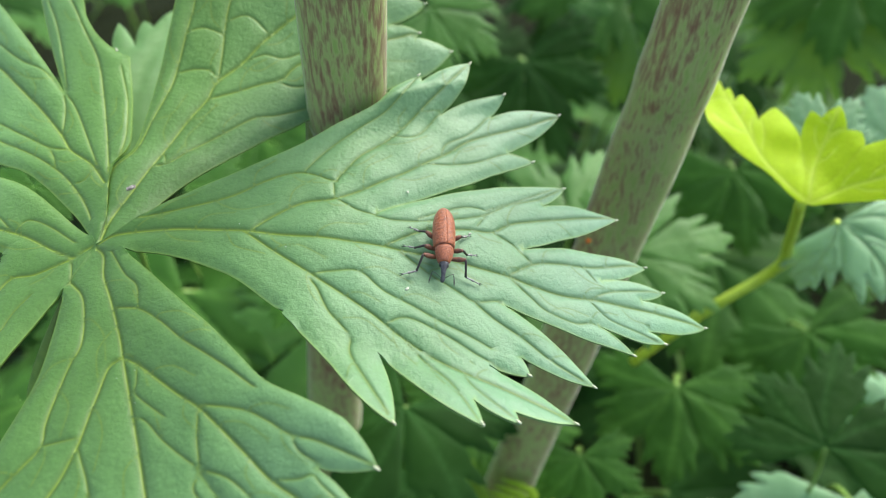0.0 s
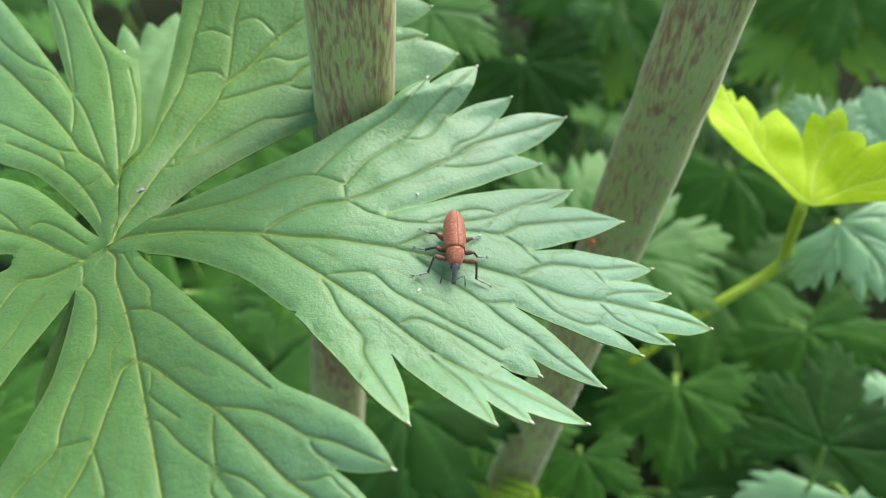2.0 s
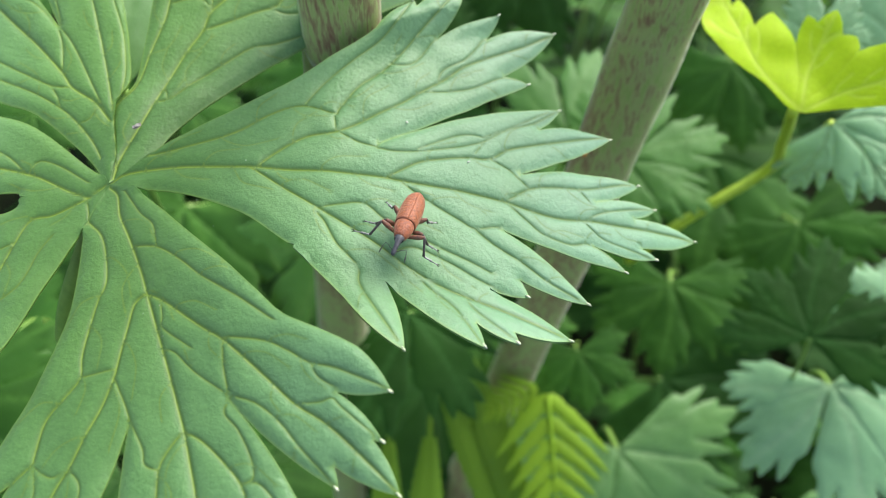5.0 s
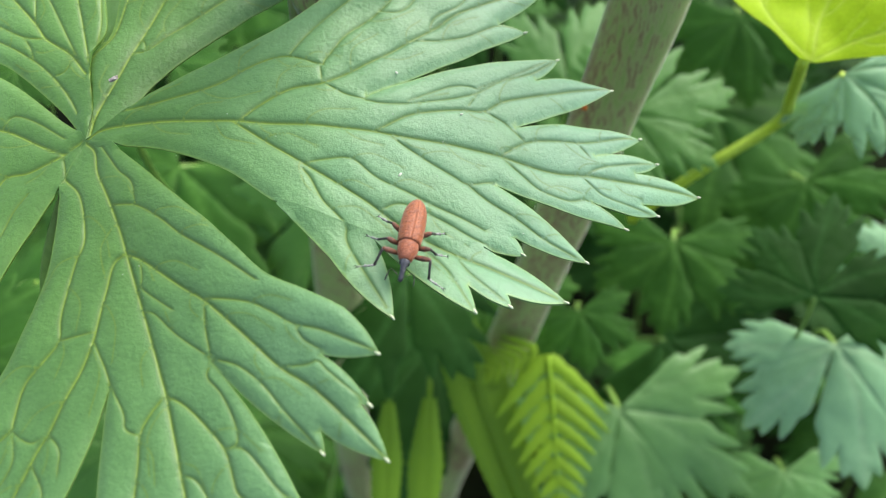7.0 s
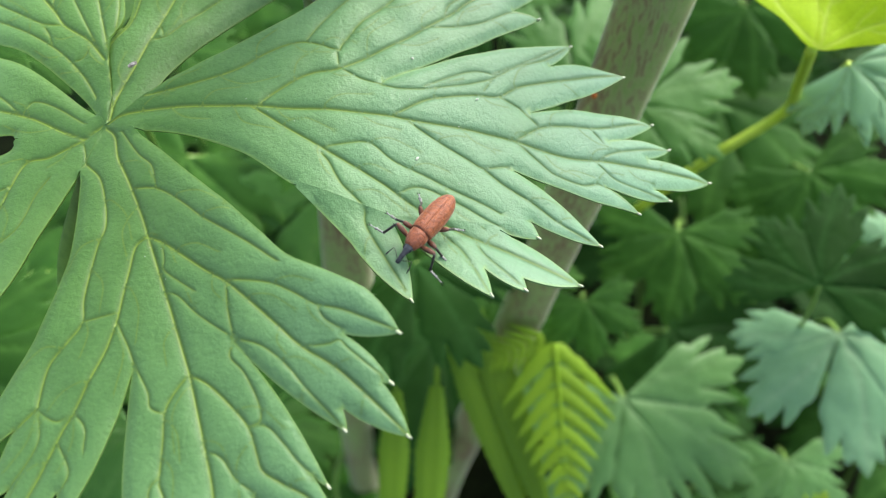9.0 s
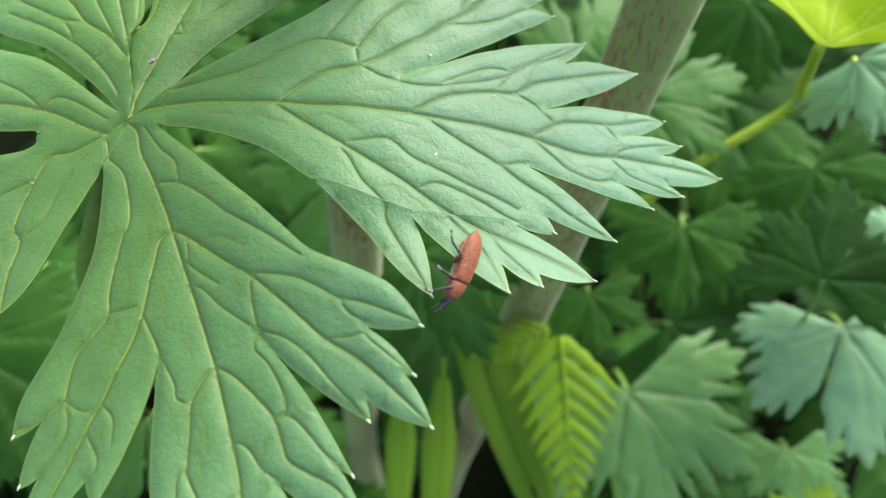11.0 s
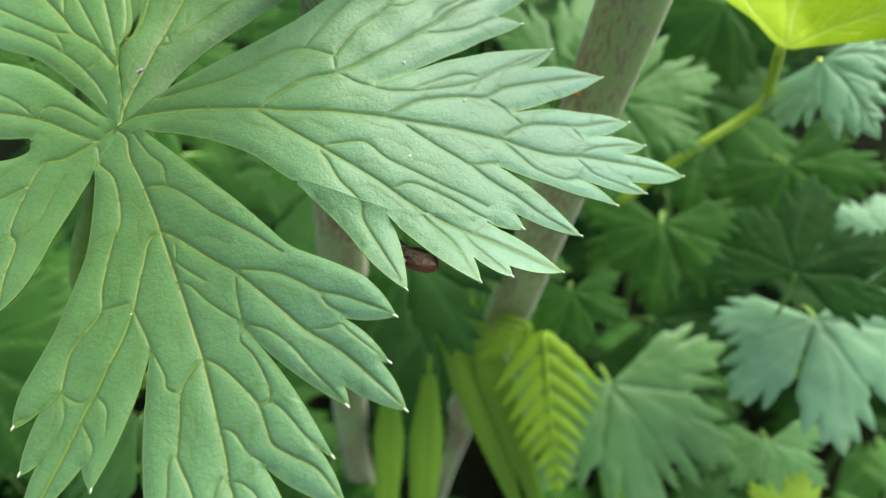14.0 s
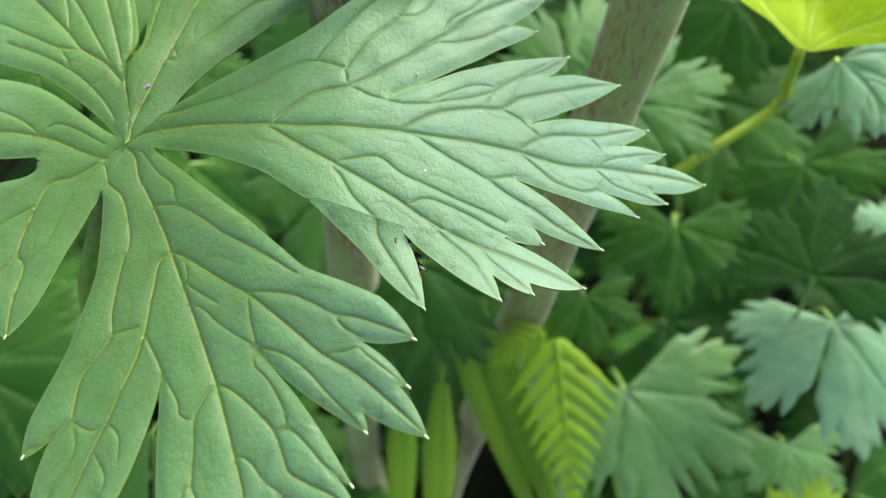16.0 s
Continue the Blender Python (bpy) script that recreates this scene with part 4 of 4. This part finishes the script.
            v, f = tube(mids, [0.00014, 0.00030, 0.00013, 0.00032, 0.00013, 0.00038, 0.00015, 0.00012, 0.00011, 0.0002], 8, 0.6)
            link_mesh("foot", v, f, FOOT, leg, "grey-haired segmented foot")
            w = (to - an).normalized()
            s = Vector((-w.y, w.x, 0)) * 0.0002
            for q in (-1, 1):
                v, f = tube([to, to + w * 0.00022 + s * q, to + w * 0.0005 + s * q * 0.6 - Vector((0, 0, 0.0001))], [0.00007, 0.00006, 0.00002], 6)
                link_mesh("claw", v, f, EYE_BLACK, leg)
            legs.append(leg)
    return bug, legs


# ---- the place ----
ground_bm = bmesh.new()
bmesh.ops.create_grid(ground_bm, x_segments=60, y_segments=60, size=1.5)
for v in ground_bm.verts:
    v.co.z = 0.012 * noise.noise(v.co * 9) + 0.008 * noise.noise(v.co * 31)
edge = [v for v in ground_bm.verts if v.is_boundary]
for v in edge:
    v.co = Vector((v.co.x * 60, v.co.y * 60, 0))
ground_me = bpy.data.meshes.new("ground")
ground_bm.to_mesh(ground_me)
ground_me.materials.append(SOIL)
tagged(new("ground", ground_me), "bare soil, the deep shade under the leaves put into its dark colour", "ground", kind="structure")

main_leaf, low_finger, broad_finger = build_main_leaf()
build_stem([(-0.066, 0.145, -0.02), (-0.056, 0.140, 0.2), (-0.0312, 0.1240, 0.4280), (-0.0186, 0.1153, 0.5222), (-0.0171, 0.1130, 0.5379), (-0.0120, 0.110, 0.66)], [0.0090, 0.0084, 0.0078, 0.0074, 0.0074, 0.0072], "thick upright green stem flecked with wine red")
build_stem([(-0.03, 0.13, -0.02), (-0.005, 0.128, 0.2), (0.0256, 0.1273, 0.3864), (0.0445, 0.1316, 0.502), (0.049, 0.1298, 0.5435), (0.061, 0.126, 0.66)], [0.0085, 0.0082, 0.0078, 0.0080, 0.0078, 0.0076], "thick leaning green stem flecked with wine red")

WILD = [
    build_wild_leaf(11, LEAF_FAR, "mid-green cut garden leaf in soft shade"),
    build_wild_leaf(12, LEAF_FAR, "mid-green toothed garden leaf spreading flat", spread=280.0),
    build_wild_leaf(13, LEAF_SHADED, "garden leaf low in the bed, shade put into its dark green"),
    build_wild_leaf(14, LEAF_SHADED, "deeply toothed leaf, shadow put into its dark green", spread=270.0, droop=0.004),
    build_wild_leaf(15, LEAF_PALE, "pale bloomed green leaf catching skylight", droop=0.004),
    build_wild_leaf(16, LEAF_MID, "toothed garden leaf, stronger light put into its soft green", droop=0.003, cut=0.6, web=0.46),
    build_wild_leaf(17, LEAF_SOFT, "toothed garden leaf, skylight put into its light green", droop=0.004, cut=0.58, web=0.44),
]
for ob in WILD:
    ob.matrix_basis = at_place(0, 0, -1, 0, 0, 0)
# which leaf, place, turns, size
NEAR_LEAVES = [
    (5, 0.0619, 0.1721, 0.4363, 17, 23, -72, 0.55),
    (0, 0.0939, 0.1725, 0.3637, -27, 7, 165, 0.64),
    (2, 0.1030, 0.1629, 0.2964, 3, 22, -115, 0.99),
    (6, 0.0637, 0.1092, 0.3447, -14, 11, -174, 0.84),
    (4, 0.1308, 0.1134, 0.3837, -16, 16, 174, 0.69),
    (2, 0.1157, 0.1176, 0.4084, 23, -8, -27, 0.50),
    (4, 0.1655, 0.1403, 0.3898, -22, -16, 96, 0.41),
    (0, 0.1536, 0.1977, 0.3686, -20, 27, -166, 0.63),
    (0, 0.0486, 0.1349, 0.3745, -20, 10, -176, 0.37),
]
MIDDLE_LEAVES = [
    (5, -0.0433, 0.1736, 0.4014, -3, -29, 109, 0.70),
    (5, 0.0101, 0.1636, 0.3648, -12, -22, 115, 0.52),
    (5, -0.0045, 0.2305, 0.4952, -20, 35, -121, 0.41),
    (5, 0.0481, 0.2020, 0.4207, 30, 3, -19, 0.61),
    (5, 0.1784, 0.3256, 0.4506, -48, 14, 164, 0.77),
    (5, -0.1358, 0.1224, 0.4154, -21, -23, -179, 0.73),
    (5, -0.0921, 0.0774, 0.4090, -10, -20, 164, 0.47),
    (0, 0.1603, 0.1998, 0.3451, -26, 19, 174, 0.72),
]
BACK_LEAVES = [
    (5, 0.1006, 0.3598, 0.4286, -47, 1, 165, 0.64),
    (2, 0.0414, 0.3273, 0.4231, -42, 17, -169, 0.73),
    (6, 0.1343, 0.0944, 0.3099, -13, 16, 176, 0.41),
    (0, 0.0191, 0.1659, 0.3473, -23, -3, 166, 0.70),
    (2, 0.1527, 0.2614, 0.3517, -24, 27, -166, 0.73),
    (2, 0.1349, 0.1115, 0.4090, 25, -5, -41, 0.31),
    (4, 0.1004, 0.1579, 0.4908, 37, -24, -4, 0.26),
    (4, 0.1671, 0.2140, 0.4483, 36, -26, -7, 0.47),
    (0, 0.1382, 0.2744, 0.3957, -37, 18, 175, 0.69),
]
SIDE_LEAVES = [
    (0, -0.1209, 0.0795, 0.4541, -14, -3, -139, 0.62),
    (2, -0.0063, 0.3137, 0.4450, 14, 29, -62, 0.42),
    (2, 0.1542, 0.3409, 0.4092, 31, 17, -50, 0.45),
    (2, 0.0711, 0.4089, 0.4261, -36, -7, 160, 0.58),
    (0, 0.1858, 0.3296, 0.4704, -42, 7, 159, 0.77),
]
FAR_LEAVES = [
    (3, -0.0118, 0.1279, 0.4140, -8, 5, 150, 0.62),
    (0, -0.0417, 0.1730, 0.4389, -11, -6, 164, 0.50),
    (1, -0.0988, 0.1370, 0.4929, -12, -9, -179, 0.22),
    (1, -0.0738, 0.1633, 0.4724, 7, 13, -38, 0.30),
    (0, 0.1300, 0.2500, 0.3600, -25, 0, 170, 1.0),
    (0, 0.0950, 0.3900, 0.4500, -35, 0, 160, 1.0),
    (2, 0.0000, 0.3600, 0.4000, -35, 0, 200, 1.1),
    (1, 0.1700, 0.4200, 0.4300, -35, 0, 190, 1.1),
    (0, -0.0400, 0.3000, 0.3800, -25, 0, 150, 1.1),
    (0, -0.1000, 0.1900, 0.4000, -15, 0, 150, 1.1),
]
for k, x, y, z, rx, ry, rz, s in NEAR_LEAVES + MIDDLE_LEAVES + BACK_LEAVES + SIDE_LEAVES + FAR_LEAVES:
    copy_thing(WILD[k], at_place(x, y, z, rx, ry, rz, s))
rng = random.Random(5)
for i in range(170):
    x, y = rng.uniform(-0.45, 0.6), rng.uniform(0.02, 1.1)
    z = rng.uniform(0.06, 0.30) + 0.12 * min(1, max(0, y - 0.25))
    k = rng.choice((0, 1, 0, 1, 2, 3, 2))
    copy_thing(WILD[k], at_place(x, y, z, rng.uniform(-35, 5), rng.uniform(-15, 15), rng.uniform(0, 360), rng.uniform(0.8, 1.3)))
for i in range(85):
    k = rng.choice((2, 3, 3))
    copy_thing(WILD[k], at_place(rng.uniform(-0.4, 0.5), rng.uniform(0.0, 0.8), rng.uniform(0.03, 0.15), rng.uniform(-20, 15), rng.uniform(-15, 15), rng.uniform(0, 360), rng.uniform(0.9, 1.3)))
for i in range(22):
    a, d = rng.uniform(0, 6.28), rng.uniform(0.5, 1.5)
    copy_thing(WILD[rng.choice((0, 2, 3))], at_place(d * math.cos(a), d * math.sin(a), rng.uniform(0.06, 0.11), rng.uniform(-25, 25), rng.uniform(-15, 15), rng.uniform(0, 360), rng.uniform(1.0, 1.4)))
for ob in WILD:
    for o in (*ob.children_recursive, ob):
        bpy.data.objects.remove(o)

# Lobes of the young leaf, in the form of the large leaf's.
YOUNG_LEFT = (
    [(-1.9, 1.3), (-3.2, 3.6), (-6.1, 9.9), (-11.1, 16.3), (-14.5, 23.7)],
    [
        [(-13.9, 29.5, -12.2, 31.4), (-9.9, 35.5, -9, 31.8), (-7.6, 32.2, -7.4, 28.7), (-5.5, 30, -4, 22.5)],
        [(0.6, 24.9, 3.3, 16)],
    ],
    [(2.5, 12.3), (1.3, 6.9), (-0.8, 1.9)])
YOUNG_MIDDLE = (
    [(-0.8, 1.9), (1.3, 6.9), (2.5, 12.3), (3.3, 15.7)],
    [
        [(7.1, 21.4, 8.5, 18.9), (12.8, 20.3, 12.4, 14.5)],
        [(14.8, 13.1, 14.5, 9.9)],
    ],
    [(12.2, 8.3), (7.2, 4.9), (0.3, 1.6)])
YOUNG_RIGHT = (
    [(0.3, 1.6), (7.2, 4.9), (12.2, 8.3), (14.4, 9.7)],
    [
        [(20.4, 9.1, 20.5, 6.4), (22.9, 1.5, 19.8, 0.3), (20, -4.4)],
    ],
    [(17.1, -4.2), (7.4, -1.5), (0.8, -0.4)])


def build_young_leaf():
    leaf = tagged(new("palmate_leaf"), "young yellow-green leaf lit from above on a thin stalk", "leaf", "garden foliage")
    leaf.matrix_basis = pose(0.0794, 0.1204, 0.5009, 26.6, -19.3, 0)
    surf = lambda x, y: 0.010 * (x - 4) ** 2 - 0.16 + 0.9 * noise.noise((x * 0.12, y * 0.12, 7.0)) * min(1, math.hypot(x, y) / 8)
    shapes = [lobe_outline(a, f, b, 0.6, 0.14, 1.2) for a, f, b in (YOUNG_LEFT, YOUNG_MIDDLE, YOUNG_RIGHT)]
    every = [v for q in shapes for v in q[2]]
    for line, tips, veins in shapes:
        lobe_mesh("lobe", line, veins, every, surf, 1.0, LEAF_YELLOW, leaf, thick=0.0003, quilt=0.16, vein_width=0.3)
    return leaf


build_young_leaf()
back_leaf = build_wild_leaf(41, LEAF_SOFT, "narrow light green leaf behind the large one", count=1, spread=50.0, droop=0.002, stalk_length=0.3)
back_leaf.matrix_basis = at_place(-0.0664, 0.1223, 0.5112, 31, 17, 3, 0.63)
pale = build_wild_leaf(22, LEAF_PALE, "pale bloomed leaf hanging beside the young yellow one", length=36.0, count=3, spread=190.0, droop=0.006, grid=1.8, stalk=STALK_YELLOW, stalk_length=0, cut=0.62, waist=1.0)
pale.matrix_basis = at_place(0.1132, 0.1552, 0.4659, -21, 27, -167, 0.80)


low_leaf = build_wild_leaf(31, FERN, "yellow-green garden leaf low beside the fern", stalk=STALK_YELLOW, stalk_length=0.95)
low_leaf.matrix_basis = at_place(0.1192, 0.0505, 0.3405, 11, -11, -24, 0.37)
side_leaf = copy_thing(low_leaf, at_place(0.1487, 0.0514, 0.3289, 7, -17, -4, 0.35))


def build_stalk(name, points, radius, label):
    pts = bezier(points, 30)
    v, f = tube(pts, [radius * (1 - 0.35 * i / len(pts)) for i in range(len(pts))], 12)
    return tagged(link_mesh(name, v, f, STALK_YELLOW), label, "stalk")


build_stalk("leaf_stalk", [(0.0715, 0.1686, 0.3849), (0.0869, 0.1620, 0.4189), (0.1039, 0.1601, 0.4418), (0.0927, 0.1421, 0.4708), (0.0797, 0.1238, 0.4985)], 0.0019, "forked yellow-green leaf stalk rising to a young leaf")
build_stalk("leaf_stalk", [(0.1036, 0.1604, 0.4407), (0.1099, 0.1583, 0.4531), (0.1124, 0.1558, 0.4621), (0.1131, 0.1551, 0.4659)], 0.0015, "short yellow-green side stalk under a pale leaf")

broad_frond = build_frond(0.050, 0.034, 9, "bright yellow-green fern frond hanging towards its tip")
broad_frond.matrix_basis = at_place(0.0326, 0.1087, 0.3929, -22, 7, 178, 1.14)
copy_thing(broad_frond, at_place(0.0294, 0.1121, 0.3916, -14, -18, 114, 0.48))
lance = build_lance(0.060, 0.0105, "narrow yellow-green fern leaf hanging straight down")
lance.matrix_basis = at_place(-0.0207, 0.1012, 0.3758, -20, -4, 179, 1.08)
copy_thing(lance, at_place(-0.0068, 0.1022, 0.3765, -20, -2, 176, 1.12))
long_lance = build_lance(0.085, 0.0125, "long yellow-green fern leaf hanging at a slant")
long_lance.matrix_basis = at_place(-0.0028, 0.1215, 0.3897, -23, 9, -161, 1.02)
copy_thing(long_lance, at_place(0.0071, 0.1225, 0.3928, -24, 9, -164, 1.04))


def grain(name, place, size, material, label, category):
    """A small crumb: a squashed, uneven pebble."""
    bm = bmesh.new()
    bmesh.ops.create_icosphere(bm, subdivisions=1, radius=1.0)
    for v in bm.verts:
        v.co = Vector((v.co.x * size[0], v.co.y * size[1], v.co.z * size[2])) * (1 + 0.35 * noise.noise(v.co * 2 + Vector(place) * 900)) * 0.001
    me = bpy.data.meshes.new(name)
    bm.to_mesh(me)
    me.materials.append(material)
    ob = tagged(new(name, me), label, category, "crumbs on the leaf")
    ob.location = place
    ob.rotation_euler = (0, 0, place[0] * 5000)
    return ob


def on_leaf(x, y, up=0.75):
    return LEAF_BASE + Vector((x, y, main_surface(x, y) + up)) / 1000


crumbs = random.Random(9)
for i in range(26):
    x, y = crumbs.gauss(16, 4.5), crumbs.gauss(-20, 2.5)
    r = crumbs.uniform(0.04, 0.10)
    grain("pollen_crumb", on_leaf(x, y), (r, r * crumbs.uniform(0.8, 1.6), r * 0.6), SPECK, "tiny white crumb lying on the leaf", "crumb")
for i in range(30):
    x, y = crumbs.uniform(12, 70), crumbs.uniform(-16, 2)
    r = crumbs.uniform(0.03, 0.08)
    grain("pollen_crumb", on_leaf(x, y), (r, r * crumbs.uniform(0.8, 1.6), r * 0.6), SPECK, "tiny white crumb lying on the leaf", "crumb")
for x, y, r in ((46.8, 8.9, 0.2), (47.2, -8.2, 0.22), (56.5, 3.2, 0.18)):
    grain("pollen_crumb", on_leaf(x, y), (r, r * 1.8, r * 0.6), SPECK, "small white fleck lying on the leaf", "crumb")
grain("shed_husk", on_leaf(3.2, 9.6, 0.9), (0.42, 1.0, 0.4), plain("husk_brown_white", (0.55, 0.5, 0.45), 0.7, (0.10, 0.07, 0.06), scale=1500.0), "crumpled brown and white husk near the leaf base", "husk")

grain("orange_gall", (0.0326, 0.1190, 0.4915), (0.75, 0.6, 0.9), plain("gall_orange", (0.75, 0.22, 0.03), 0.5, (0.6, 0.15, 0.02)), "small orange swelling on the leaning stem", "gall")

weevil, legs = build_weevil()
# seconds, then mm from the leaf base, then turns in degrees
BUG = [
    (0.00, 51.9, -1.0, 0.1, -13, -14, -176),
    (3.00, 51.9, -1.0, 0.1, -13, -14, -176),
    (3.25, 51.0, -3.4, 0.4, -6, -15, 177),
    (3.50, 48.2, -8.5, 0.9, 8, -17, 159),
    (4.00, 46.1, -10.9, 1.2, 11, -16, 159),
    (4.50, 46.1, -10.9, 1.2, 11, -16, 160),
    (7.00, 48.2, -20.3, -1.5, -2, -15, 170),
    (7.50, 48.4, -20.3, -1.5, -1, -15, 170),
    (8.00, 48.6, -20.3, -1.5, -1, -15, 169),
    (8.50, 48.6, -20.5, -1.6, -1, -15, 169),
    (9.00, 47.9, -20.3, -2.6, -5, -19, 143),
    (10.30, 48.0, -24.7, -1.6, -25, -58, 173),
    (11.50, 47.7, -29.0, -0.5, -115, -62, -87),
    (12.00, 47.0, -28.1, -1.3, -112, -57, -99),
    (12.50, 47.1, -25.0, -5.2, -123, -18, -130),
    (13.00, 46.3, -23.3, -6.9, -128, -11, -125),
    (13.50, 45.9, -22.7, -7.7, -136, -5, -124),
    (14.00, 46.2, -20.9, -7.1, -150, -5, -136),
    (14.25, 44.8, -21.4, -6.7, -163, 10, -144),
    (14.50, 43.5, -21.0, -6.0, -168, 20, -157),
    (15.00, 42.4, -19.3, -5.3, -170, 13, -161),
    (16.00, 43.0, -19.7, -5.4, -171, 12, -164),
]
# seconds and degrees by which the two loaded fingers of the leaf sag
SAG = [(0.0, 0, 0), (4.5, 0, 0), (7.0, 12, 6), (8.0, 12, 8), (9.0, 16, 9), (10.3, 18, 11), (11.5, 21, 13), (12.5, 23, 11), (13.5, 22, 9), (14.5, 20, 8), (16.0, 19, 8)]


# seconds and turns of the hind leg that grips the finger from below
GRIP = [(12.0, 0, 0, 0), (12.25, 36, 24, 18), (12.5, 69, 46, 39), (13.0, 74, 35, 52), (13.5, 80, 34, 57), (14.0, 60, 20, 60), (14.5, 59, 55, 25), (15.0, 62, 62, 22), (15.5, 88, 64, 45), (16.0, 96, 60, 55)]
# spells of walking, in seconds
STEPS = ((3.0, 4.1), (4.6, 6.9), (8.5, 9.2), (9.3, 11.4), (12.0, 12.6), (13.4, 14.9))


def stride(t, k):
    """Turn of leg k: three legs swing forward while the other three push."""
    for a, b in STEPS:
        if a < t < b:
            ease = min(1, (t - a) / 0.2, (b - t) / 0.2)
            return 15 * ease * math.sin(2 * math.pi * 1.7 * (t - a) + (0 if k % 2 == 0 else math.pi))
    return 0.0


def motions():
    walk(weevil, [(t, Matrix.Translation(LEAF_BASE) @ pose(x / 1000, y / 1000, z / 1000, a, b, c)) for t, x, y, z, a, b, c in BUG])
    for k, leg in enumerate(legs):
        hip = Matrix.Translation(leg.location)
        # under the leaf the legs lie along the body
        fold = (36, -50, -37)[k % 3] * (1 if k < 3 else -1)
        rows = [(0.1 * i, radians(stride(0.1 * i, k) + fold * min(1, max(0, (0.1 * i - 12.1) / 0.5)))) for i in range(161)]
        poses = [(t, hip @ Matrix.Rotation(a, 4, "Z")) for t, a in rows]
        if k == 2:
            poses = poses[:119] + [(t, hip @ pose(0, 0, 0, a, b, c)) for t, a, b, c in GRIP]
        walk(leg, poses)
    for ob, kind, k in ((low_finger, "low", 1), (broad_finger, "broad", 2)):
        walk(ob, [(row[0], Matrix.Translation(ob.location) @ Matrix.Rotation(-radians(row[k]), 4, bend_axis(kind))) for row in SAG])


motions()
